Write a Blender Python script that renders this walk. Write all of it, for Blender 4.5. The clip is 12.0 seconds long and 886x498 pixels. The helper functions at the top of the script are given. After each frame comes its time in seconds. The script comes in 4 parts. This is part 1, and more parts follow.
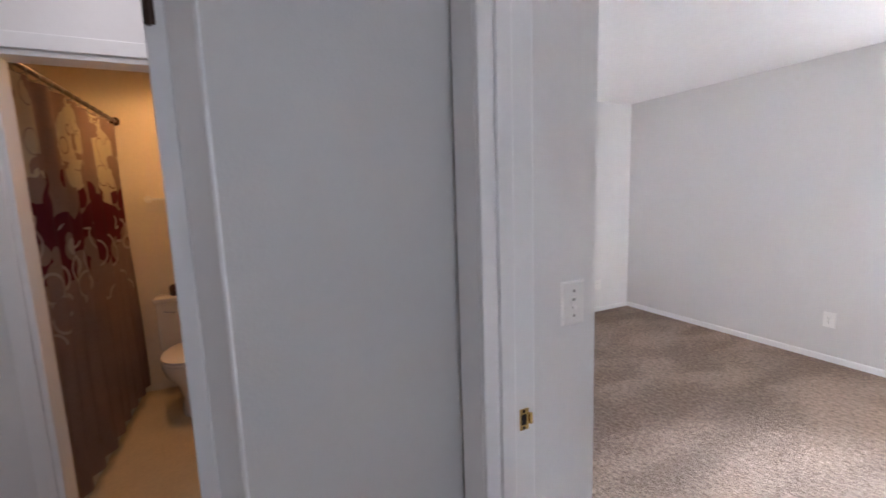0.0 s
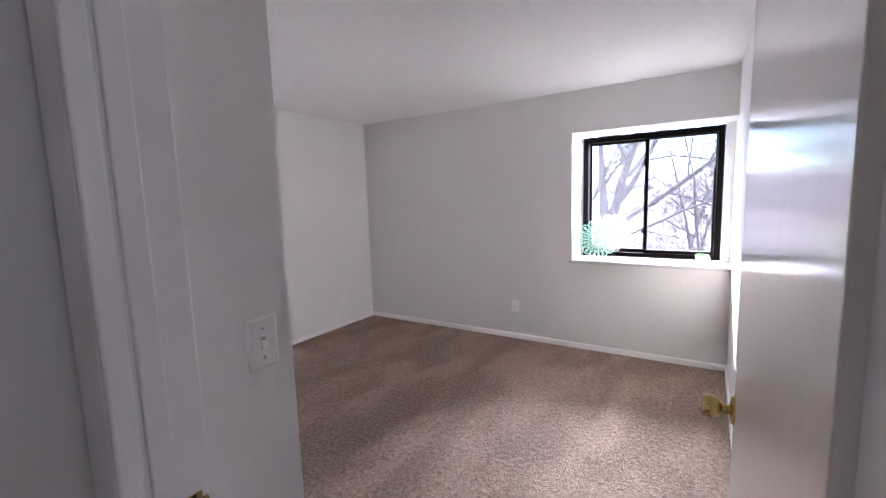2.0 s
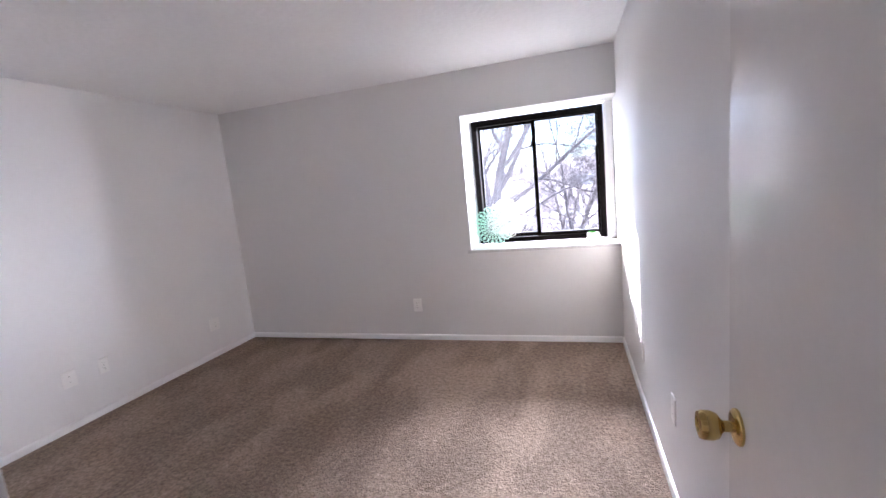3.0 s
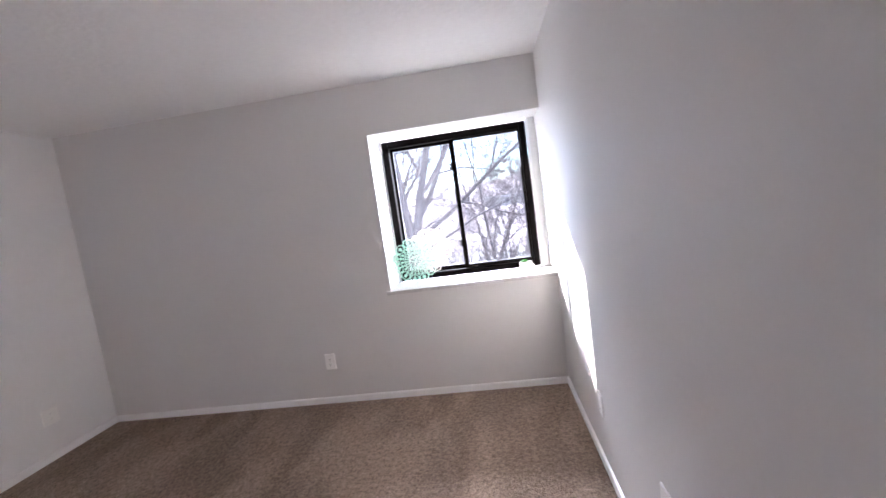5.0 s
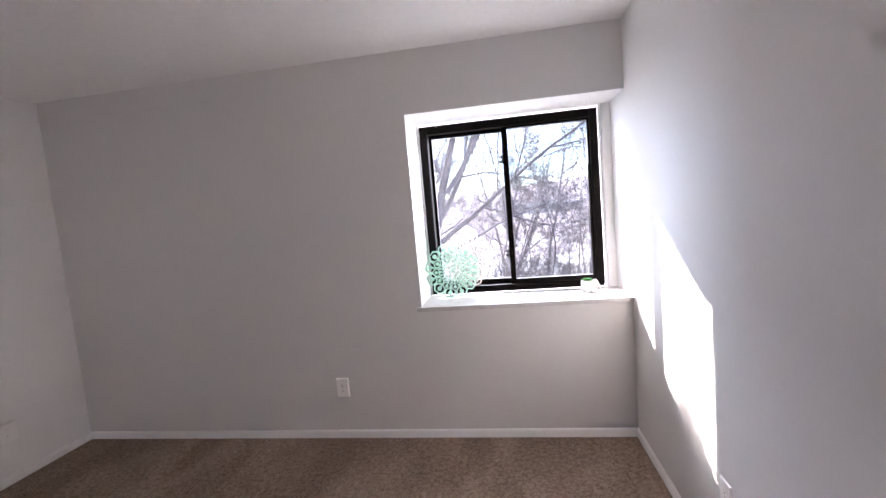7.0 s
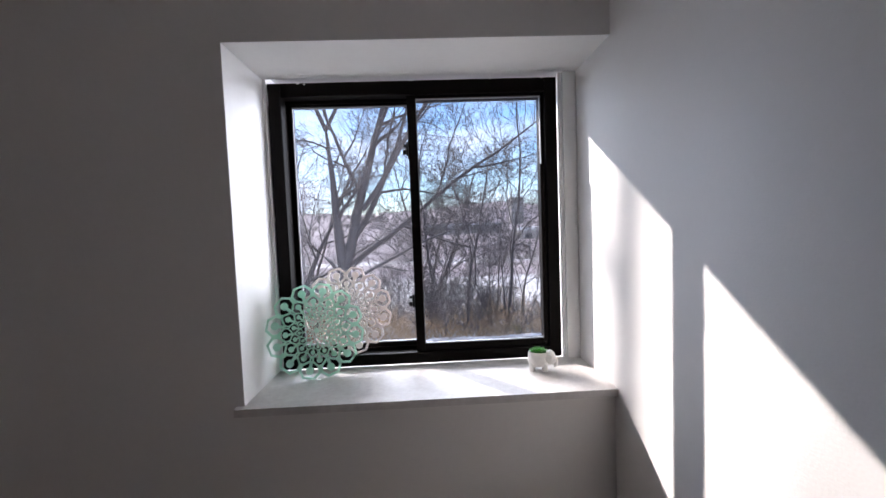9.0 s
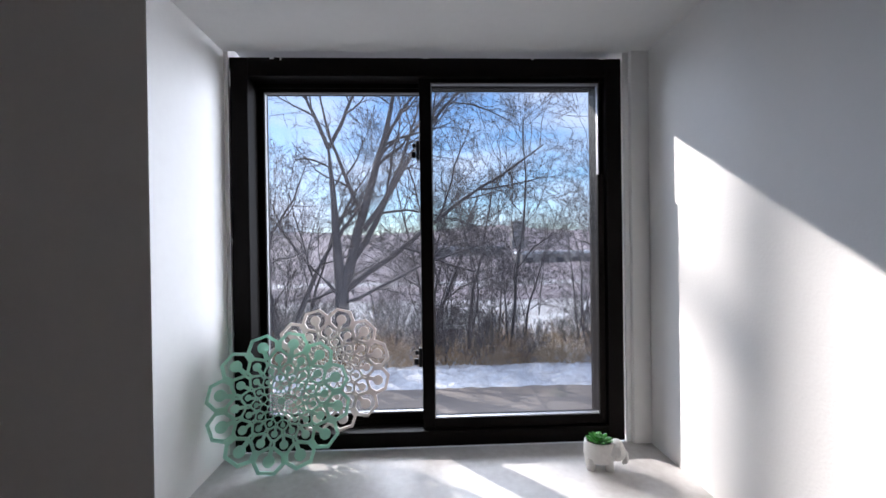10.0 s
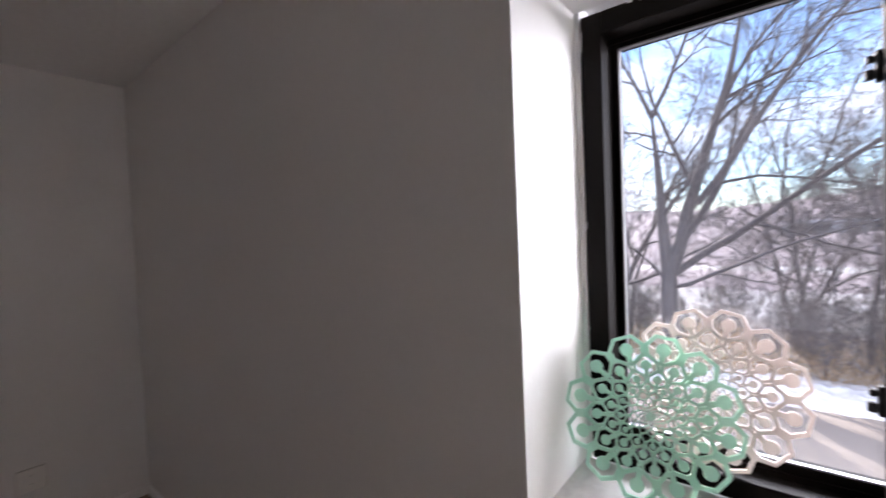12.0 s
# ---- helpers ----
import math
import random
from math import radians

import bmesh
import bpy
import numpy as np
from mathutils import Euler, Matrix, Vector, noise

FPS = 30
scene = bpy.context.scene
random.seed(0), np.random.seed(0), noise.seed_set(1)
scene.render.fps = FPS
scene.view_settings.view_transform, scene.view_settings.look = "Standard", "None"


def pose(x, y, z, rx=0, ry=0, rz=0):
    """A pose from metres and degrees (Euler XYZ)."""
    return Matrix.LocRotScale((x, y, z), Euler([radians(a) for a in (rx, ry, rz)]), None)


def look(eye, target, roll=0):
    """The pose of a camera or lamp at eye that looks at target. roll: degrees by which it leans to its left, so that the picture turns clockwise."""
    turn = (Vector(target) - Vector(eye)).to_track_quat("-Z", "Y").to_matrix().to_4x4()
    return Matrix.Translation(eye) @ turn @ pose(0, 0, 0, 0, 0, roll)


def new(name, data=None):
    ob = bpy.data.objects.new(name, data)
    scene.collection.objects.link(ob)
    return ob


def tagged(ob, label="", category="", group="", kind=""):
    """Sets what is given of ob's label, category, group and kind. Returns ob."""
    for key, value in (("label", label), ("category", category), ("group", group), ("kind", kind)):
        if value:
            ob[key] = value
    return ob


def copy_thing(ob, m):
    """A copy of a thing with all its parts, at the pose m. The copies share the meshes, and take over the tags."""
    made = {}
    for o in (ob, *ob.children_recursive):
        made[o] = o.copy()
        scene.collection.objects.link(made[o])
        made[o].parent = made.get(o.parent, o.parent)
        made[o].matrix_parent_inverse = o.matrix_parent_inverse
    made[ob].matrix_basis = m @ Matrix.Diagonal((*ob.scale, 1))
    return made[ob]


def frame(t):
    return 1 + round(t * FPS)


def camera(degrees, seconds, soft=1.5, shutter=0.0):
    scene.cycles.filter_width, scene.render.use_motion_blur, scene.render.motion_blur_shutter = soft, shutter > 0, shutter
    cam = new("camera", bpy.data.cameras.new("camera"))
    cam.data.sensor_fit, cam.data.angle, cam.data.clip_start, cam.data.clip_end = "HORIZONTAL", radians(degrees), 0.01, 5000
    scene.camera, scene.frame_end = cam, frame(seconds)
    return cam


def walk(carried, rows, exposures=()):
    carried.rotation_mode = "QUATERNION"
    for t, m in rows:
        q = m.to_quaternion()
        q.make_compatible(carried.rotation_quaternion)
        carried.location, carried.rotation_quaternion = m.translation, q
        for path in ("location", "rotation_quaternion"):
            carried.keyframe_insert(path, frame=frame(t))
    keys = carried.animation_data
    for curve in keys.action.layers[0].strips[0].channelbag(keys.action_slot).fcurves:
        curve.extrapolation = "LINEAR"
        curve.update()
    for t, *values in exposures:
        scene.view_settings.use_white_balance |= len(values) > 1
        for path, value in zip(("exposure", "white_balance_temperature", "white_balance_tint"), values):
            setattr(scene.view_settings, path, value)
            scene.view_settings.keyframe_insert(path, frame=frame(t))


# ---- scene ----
cam = camera(93.4, 12.0, shutter=0.22)
PATH = [
    (0, (-0.188, -4.188, 1.473), (-1.988, -3.357, 1.206), -2.0),
    (0.5, (-0.205, -4.103, 1.474), (-1.768, -2.885, 1.204), -1.8),
    (1, (-0.18, -4.036, 1.482), (-1.491, -2.546, 1.235), -1.7),
    (1.5, (-0.166, -4.006, 1.481), (-1.338, -2.401, 1.255), -1.0),
    (2, (-0.178, -4.003, 1.483), (-1.244, -2.327, 1.244), -1.8),
    (2.5, (-0.276, -3.878, 1.464), (-1.137, -2.095, 1.186), -5.1),
    (3, (-0.376, -3.669, 1.444), (-0.971, -1.782, 1.156), -5.6),
    (3.2, (-0.405, -3.649, 1.468), (-0.881, -1.73, 1.163), -5.8),
    (4.8, (-0.44, -3.165, 1.497), (-0.524, -1.174, 1.319), -7.9),
    (5, (-0.445, -3.11, 1.471), (-0.681, -1.135, 1.257), -8.0),
    (5.5, (-0.466, -3.0, 1.443), (-0.803, -1.044, 1.198), -7.2),
    (6, (-0.548, -2.876, 1.455), (-0.868, -0.914, 1.232), -5.8),
    (6.5, (-0.672, -2.708, 1.456), (-0.957, -0.739, 1.256), -3.7),
    (7, (-0.715, -2.541, 1.451), (-1.012, -0.571, 1.27), -4.9),
    (7.5, (-0.642, -2.323, 1.448), (-0.827, -0.337, 1.311), -2.9),
    (7.7, (-0.632, -2.197, 1.429), (-0.763, -0.206, 1.297), -3.0),
    (9.3, (-0.639, -1.22, 1.454), (-0.533, 0.775, 1.354), -1.6),
    (9.5, (-0.643, -1.109, 1.466), (-0.532, 0.886, 1.392), -1.2),
    (10, (-0.677, -0.915, 1.465), (-0.595, 1.083, 1.454), -0.8),
    (10.5, (-0.703, -0.837, 1.503), (-0.742, 1.163, 1.546), -1.1),
    (11, (-0.712, -0.816, 1.51), (-0.967, 1.167, 1.553), -1.2),
    (11.2, (-0.734, -0.809, 1.499), (-1.135, 1.15, 1.541), -1.4),
    (11.5, (-0.825, -0.805, 1.494), (-1.454, 1.094, 1.525), -1.9),
    (12, (-0.841, -0.764, 1.479), (-2.106, 0.784, 1.415), -2.4),
]
walk(cam, [(t, look(eye, target, roll)) for t, eye, target, roll in PATH],
     exposures=[(0.0, 4.35, 6050, 15), (1.0, 3.85, 6150, 20), (3.0, 3.5, 6200, 21), (5.0, 3.3, 6300, 20), (6.5, 3.1, 6450, 22),
                (7.7, 2.7, 6500, 22), (9.3, 1.0, 6400, 17), (10.3, 0.8, 6250, 15), (11.0, 0.9, 6250, 15), (12.0, 1.7, 6800, 21)])











scene.cycles.diffuse_bounces = 10


# ---- light: winter sun through the window, sky, bathroom lamp, added fill lamps ----
SUN_WAY = Vector((1.0, -1.19, -0.78)).normalized()
world = bpy.data.worlds.new("sky")
scene.world = world
world.use_nodes = True
wn = world.node_tree
wn.nodes.clear()
w_out = wn.nodes.new("ShaderNodeOutputWorld")
w_bg = wn.nodes.new("ShaderNodeBackground")
w_sky = wn.nodes.new("ShaderNodeTexSky")
w_sky.sky_type = "NISHITA"
w_sky.sun_disc = False
w_sky.sun_elevation = math.asin(-SUN_WAY.z)
w_sky.sun_rotation = math.atan2(-SUN_WAY.x, -SUN_WAY.y)
w_sky.air_density, w_sky.dust_density, w_sky.ozone_density = 1.0, 0.05, 5.0
w_co = wn.nodes.new("ShaderNodeTexCoord")
w_map = wn.nodes.new("ShaderNodeMapping")
w_map.inputs["Scale"].default_value = (1.6, 1.6, 5.0)
w_cl = wn.nodes.new("ShaderNodeTexNoise")
w_cl.inputs["Scale"].default_value, w_cl.inputs["Detail"].default_value = 1.7, 7.0
w_ramp = wn.nodes.new("ShaderNodeValToRGB")
w_ramp.color_ramp.elements[0].position, w_ramp.color_ramp.elements[1].position = 0.41, 0.66
w_mix = wn.nodes.new("ShaderNodeMix")
w_mix.data_type = "RGBA"
w_mix.inputs[7].default_value = (5.0, 5.6, 6.9, 1)
wn.links.new(w_co.outputs["Generated"], w_map.inputs["Vector"])
wn.links.new(w_map.outputs["Vector"], w_cl.inputs["Vector"])
wn.links.new(w_cl.outputs["Fac"], w_ramp.inputs["Fac"])
wn.links.new(w_ramp.outputs["Color"], w_mix.inputs[0])
wn.links.new(w_sky.outputs["Color"], w_mix.inputs[6])
wn.links.new(w_mix.outputs[2], w_bg.inputs["Color"])
w_bg.inputs["Strength"].default_value = 0.115
wn.links.new(w_bg.outputs["Background"], w_out.inputs["Surface"])

sun = new("sun", bpy.data.lights.new("sun", "SUN"))
sun.data.energy, sun.data.angle, sun.data.color = 4.9, radians(0.55), (1.0, 0.94, 0.86)
sun.matrix_world = look((-20, 21, 14), Vector((-20, 21, 14)) + SUN_WAY)

bulb = new("bathroom_bulb", bpy.data.lights.new("bathroom_bulb", "AREA"))
bulb.data.energy, bulb.data.size, bulb.data.color = 0.38, 0.25, (1.0, 0.50, 0.17)
bulb.matrix_world = look((-3.42, -4.72, 2.34), (-3.5, -4.75, 0.6))

# Unseen lamp, without a fixture, added to brighten the wall by the bathroom doorway.
hall_fill = new("hall_ceiling_fill", bpy.data.lights.new("hall_ceiling_fill", "AREA"))
hall_fill.data.energy, hall_fill.data.size, hall_fill.data.color = 0.11, 0.5, (1.0, 0.92, 0.90)
hall_fill.matrix_world = look((-1.78, -4.62, 2.40), (-1.95, -4.75, 0.0))


def fill_lamp(name, watts, wide, high, eye, target, color):
    """An added area lamp, out of view, that brightens what it faces."""
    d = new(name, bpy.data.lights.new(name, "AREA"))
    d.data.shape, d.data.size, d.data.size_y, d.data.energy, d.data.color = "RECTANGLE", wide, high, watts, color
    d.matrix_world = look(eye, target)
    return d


FILL_TINT = (0.86, 0.92, 1.0)
# Unseen fill lamps outside the window lift the room beyond what the sky gives.
fill_lamp("fill_over_window", 500.0, 4.5, 2.6, (-0.66, 9.0, 7.2), (-0.66, 0.4, 1.45), FILL_TINT)
fill_lamp("fill_east_of_window", 760.0, 6.5, 3.6, (6.4, 5.4, 2.2), (-0.66, 0.4, 1.45), FILL_TINT)
fill_lamp("fill_west_of_window", 95.0, 2.4, 3.2, (-6.3, 5.6, 2.6), (-0.66, 0.4, 1.45), (0.72, 0.84, 1.0))
# This added lamp only brightens the hall; no window stands there.
fill_lamp("hall_east_fill", 0.25, 0.5, 1.4, (0.86, -4.0, 1.5), (-1.0, -3.95, 1.2), FILL_TINT)


# ---- materials ----
def material(name, color, rough=0.6, metal=0.0, vary=0.08, scale=3.0, fine=60.0, bump=0.0, bump_scale=120.0,
             coat=0.0, second=None, spec=0.5):
    """A surface with broad and fine colour variation, and relief at real size."""
    m = bpy.data.materials.new(name)
    m.use_nodes = True
    t = m.node_tree
    b = t.nodes["Principled BSDF"]
    co = t.nodes.new("ShaderNodeTexCoord")
    n1, n2 = t.nodes.new("ShaderNodeTexNoise"), t.nodes.new("ShaderNodeTexNoise")
    n1.inputs["Scale"].default_value, n1.inputs["Detail"].default_value = scale, 4
    n2.inputs["Scale"].default_value, n2.inputs["Detail"].default_value = fine, 3
    add = t.nodes.new("ShaderNodeMath")
    add.operation = "ADD"
    half = t.nodes.new("ShaderNodeMath")
    half.operation, half.inputs[1].default_value = "MULTIPLY", 0.5
    mix = t.nodes.new("ShaderNodeMix")
    mix.data_type = "RGBA"
    dark = second or tuple(max(0, c * (1 - vary)) for c in color)
    lite = color if second else tuple(min(1, c * (1 + vary)) for c in color)
    mix.inputs[6].default_value, mix.inputs[7].default_value = (*dark, 1), (*lite, 1)
    ramp = t.nodes.new("ShaderNodeMapRange")
    ramp.inputs[1].default_value, ramp.inputs[2].default_value = 0.3, 0.7
    for n in (n1, n2):
        t.links.new(co.outputs["Object"], n.inputs["Vector"])
    t.links.new(n1.outputs["Fac"], add.inputs[0])
    t.links.new(n2.outputs["Fac"], add.inputs[1])
    t.links.new(add.outputs[0], half.inputs[0])
    t.links.new(half.outputs[0], ramp.inputs[0])
    t.links.new(ramp.outputs[0], mix.inputs[0])
    t.links.new(mix.outputs[2], b.inputs["Base Color"])
    b.inputs["Roughness"].default_value, b.inputs["Metallic"].default_value = rough, metal
    b.inputs["Coat Weight"].default_value = coat
    b.inputs["Specular IOR Level"].default_value = spec
    if bump:
        n3 = t.nodes.new("ShaderNodeTexNoise")
        n3.inputs["Scale"].default_value, n3.inputs["Detail"].default_value = bump_scale, 3
        bp = t.nodes.new("ShaderNodeBump")
        bp.inputs["Strength"].default_value, bp.inputs["Distance"].default_value = bump, 0.004
        t.links.new(co.outputs["Object"], n3.inputs["Vector"])
        t.links.new(n3.outputs["Fac"], bp.inputs["Height"])
        t.links.new(bp.outputs["Normal"], b.inputs["Normal"])
    return m


def carpet_material():
    m = material("carpet", (0.53, 0.402, 0.315), 0.95, vary=0.2, scale=38, fine=85, second=(0.15, 0.109, 0.082), spec=0.1)
    t = m.node_tree
    b = t.nodes["Principled BSDF"]
    co = next(n for n in t.nodes if n.bl_idname == "ShaderNodeTexCoord")
    # tufts
    vo = t.nodes.new("ShaderNodeTexVoronoi")
    vo.inputs["Scale"].default_value = 150
    n3 = t.nodes.new("ShaderNodeTexNoise")
    n3.inputs["Scale"].default_value, n3.inputs["Detail"].default_value = 75, 5
    bp, bp2 = t.nodes.new("ShaderNodeBump"), t.nodes.new("ShaderNodeBump")
    bp.inputs["Strength"].default_value, bp.inputs["Distance"].default_value = 0.9, 0.008
    bp2.inputs["Strength"].default_value, bp2.inputs["Distance"].default_value = 0.8, 0.012
    t.links.new(co.outputs["Object"], vo.inputs["Vector"])
    t.links.new(co.outputs["Object"], n3.inputs["Vector"])
    t.links.new(vo.outputs["Distance"], bp.inputs["Height"])
    t.links.new(n3.outputs["Fac"], bp2.inputs["Height"])
    t.links.new(bp.outputs["Normal"], bp2.inputs["Normal"])
    t.links.new(bp2.outputs["Normal"], b.inputs["Normal"])
    # nap brushed to and fro in strokes, lighter and darker
    mp = t.nodes.new("ShaderNodeMapping")
    mp.inputs["Rotation"].default_value, mp.inputs["Scale"].default_value = (0, 0, 0.35), (2.0, 1.0, 1)
    n4 = t.nodes.new("ShaderNodeTexNoise")
    n4.inputs["Scale"].default_value, n4.inputs["Detail"].default_value = 1.45, 4
    n4.inputs["Distortion"].default_value = 0.4
    mr = t.nodes.new("ShaderNodeMapRange")
    mr.inputs[1].default_value, mr.inputs[2].default_value = 0.42, 0.58
    mr.inputs[3].default_value, mr.inputs[4].default_value = 0.86, 1.15
    fray = t.nodes.new("ShaderNodeTexNoise")
    fray.inputs["Scale"].default_value, fray.inputs["Detail"].default_value = 22, 4
    worn, less = t.nodes.new("ShaderNodeMath"), t.nodes.new("ShaderNodeMath")
    less.operation, less.inputs[1].default_value = "MULTIPLY_ADD", 0.22
    less.inputs[2].default_value = -0.11
    t.links.new(co.outputs["Object"], fray.inputs["Vector"])
    t.links.new(fray.outputs["Fac"], less.inputs[0])
    t.links.new(less.outputs[0], worn.inputs[1])
    hsv = t.nodes.new("ShaderNodeHueSaturation")
    src = b.inputs["Base Color"].links[0].from_socket
    t.links.new(co.outputs["Object"], mp.inputs["Vector"])
    t.links.new(mp.outputs["Vector"], n4.inputs["Vector"])
    t.links.new(n4.outputs["Fac"], worn.inputs[0])
    t.links.new(worn.outputs[0], mr.inputs[0])
    t.links.new(mr.outputs[0], hsv.inputs["Value"])
    t.links.new(src, hsv.inputs["Color"])
    t.links.new(hsv.outputs["Color"], b.inputs["Base Color"])
    return m


def glass_material(name="glass", haze=0.0):
    m = bpy.data.materials.new(name)
    m.use_nodes = True
    t = m.node_tree
    t.nodes.clear()
    o, tr, gl, mx, fr = (t.nodes.new("ShaderNode" + k) for k in ("OutputMaterial", "BsdfTransparent", "BsdfGlossy", "MixShader", "Fresnel"))
    tr.inputs[0].default_value = (0.93, 0.95, 0.95, 1)
    gl.inputs["Roughness"].default_value = 0.02
    fr.inputs["IOR"].default_value = 1.45
    t.links.new(fr.outputs[0], mx.inputs[0])
    t.links.new(tr.outputs[0], mx.inputs[1])
    t.links.new(gl.outputs[0], mx.inputs[2])
    # thin film of dust on the pane
    df, mx2, no, mr, co = (t.nodes.new("ShaderNode" + k) for k in ("BsdfTranslucent", "MixShader", "TexNoise", "MapRange", "TexCoord"))
    df.inputs[0].default_value = (0.82, 0.80, 0.86, 1)
    no.inputs["Scale"].default_value, no.inputs["Detail"].default_value = 4, 5
    mr.inputs[1].default_value, mr.inputs[2].default_value, mr.inputs[3].default_value, mr.inputs[4].default_value = 0.4, 0.75, haze * 0.4, haze
    t.links.new(co.outputs["Object"], no.inputs["Vector"])
    t.links.new(no.outputs["Fac"], mr.inputs[0])
    t.links.new(mr.outputs[0], mx2.inputs[0])
    t.links.new(mx.outputs[0], mx2.inputs[1])
    t.links.new(df.outputs[0], mx2.inputs[2])
    t.links.new(mx2.outputs[0], o.inputs[0])
    return m


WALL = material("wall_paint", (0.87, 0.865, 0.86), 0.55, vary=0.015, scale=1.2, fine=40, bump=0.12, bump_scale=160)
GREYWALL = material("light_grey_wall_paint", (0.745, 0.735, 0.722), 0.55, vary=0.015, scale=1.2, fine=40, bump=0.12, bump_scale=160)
CEIL = material("ceiling_texture", (0.88, 0.88, 0.88), 0.8, vary=0.03, scale=1.5, fine=30, bump=0.8, bump_scale=28)
TRIM = material("trim_gloss_paint", (0.93, 0.93, 0.93), 0.32, vary=0.02, scale=2, fine=25, bump=0.05, bump_scale=60)
DOORP = material("door_gloss_paint", (0.84, 0.82, 0.80), 0.17, vary=0.02, scale=2, fine=30, bump=0.10, bump_scale=22, spec=0.24)
REVEAL = material("reveal_paint", (0.84, 0.84, 0.83), 0.5, vary=0.02, scale=2, fine=40, bump=0.1, bump_scale=120)
CARPET = carpet_material()
BRONZE = material("dark_bronze_aluminium", (0.005, 0.0035, 0.003), 0.45, 0.0, spec=0.08, vary=0.25, scale=6, fine=80, bump=0.06, bump_scale=90)
STEEL = material("bare_aluminium", (0.32, 0.32, 0.33), 0.4, 0.9, vary=0.1, scale=8, fine=90)
RUBBER = material("black_plastic", (0.012, 0.012, 0.013), 0.5, vary=0.2, scale=20, fine=90)
GLASS = glass_material("window_glass", 0.006)
DUSTY = glass_material("dusty_window_glass", 0.014)
MARBLE = material("marble_sill", (0.66, 0.65, 0.64), 0.48, vary=0.08, scale=9, fine=55, second=(0.50, 0.48, 0.47), bump=0.05)
BRASS = material("polished_brass", (0.66, 0.49, 0.19), 0.13, 1.0, vary=0.1, scale=12, fine=90)
DARKHOLE = material("dark_slot", (0.02, 0.017, 0.015), 0.8, vary=0.2)
PLATE = material("white_plastic", (0.93, 0.92, 0.90), 0.3, vary=0.02, scale=8, fine=60)
SCREW = material("steel_screw", (0.45, 0.44, 0.42), 0.35, 0.8, vary=0.1)
MINT = material("mint_lacquer", (0.68, 0.90, 0.80), 0.4, vary=0.08, scale=8, fine=60)
WHITEL = material("white_lacquer", (0.86, 0.81, 0.78), 0.4, vary=0.04, scale=8, fine=60)
CERAMIC = material("white_ceramic", (0.74, 0.72, 0.69), 0.35, vary=0.1, scale=25, fine=120, bump=0.2, bump_scale=70)
LEAF = material("succulent_green", (0.03, 0.24, 0.015), 0.4, vary=0.35, scale=30, fine=120)
SOIL = material("soil", (0.05, 0.035, 0.025), 0.9, vary=0.4, scale=60, fine=200, bump=0.6, bump_scale=200)
PORCELAIN = material("porcelain", (0.78, 0.75, 0.70), 0.12, vary=0.02, scale=4, fine=40)
VINYL = material("vinyl_floor", (0.56, 0.46, 0.30), 0.4, vary=0.12, scale=5, fine=60, bump=0.05)
BATHW = material("bathroom_paint", (0.70, 0.62, 0.50), 0.5, vary=0.04, scale=2, fine=40, bump=0.1)
DARKMETAL = material("oil_rubbed_bronze", (0.06, 0.035, 0.025), 0.35, 0.7, vary=0.2)
BASKET = material("dark_wicker", (0.07, 0.035, 0.02), 0.7, vary=0.5, scale=60, fine=160, bump=0.5)
BARK = material("bark", (0.095, 0.084, 0.09), 0.9, vary=0.4, scale=3, fine=30, bump=0.8, bump_scale=25)
TWIG = material("twigs", (0.105, 0.09, 0.092), 0.9, vary=0.35, scale=2, fine=20)
BRUSHM = material("dry_brush", (0.60, 0.42, 0.25), 0.9, vary=0.4, scale=0.5, fine=6, second=(0.26, 0.17, 0.10))
SNOW = material("snow", (0.84, 0.84, 0.87), 0.75, vary=0.12, scale=2.2, fine=9, second=(0.40, 0.385, 0.41), bump=1.6, bump_scale=9)
DRIVE = material("driveway", (0.20, 0.168, 0.15), 0.8, vary=0.2, scale=0.9, fine=25, bump=0.3, bump_scale=40)
FIELD = material("snowy_field", (0.72, 0.74, 0.78), 0.85, vary=0.1, scale=0.05, fine=0.25, second=(0.13, 0.10, 0.09))
# Distance haze is mixed into the woods' base colours: paler and purple-grey.
HAZED_WOODS = material("hazed_far_woods", (0.40, 0.34, 0.36), 0.95, vary=0.3, scale=0.03, fine=0.3, second=(0.23, 0.195, 0.22))
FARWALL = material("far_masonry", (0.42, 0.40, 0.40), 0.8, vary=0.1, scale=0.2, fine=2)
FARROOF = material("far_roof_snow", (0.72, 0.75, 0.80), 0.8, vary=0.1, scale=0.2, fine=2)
FARPANE = material("far_window", (0.05, 0.06, 0.08), 0.1, vary=0.2)


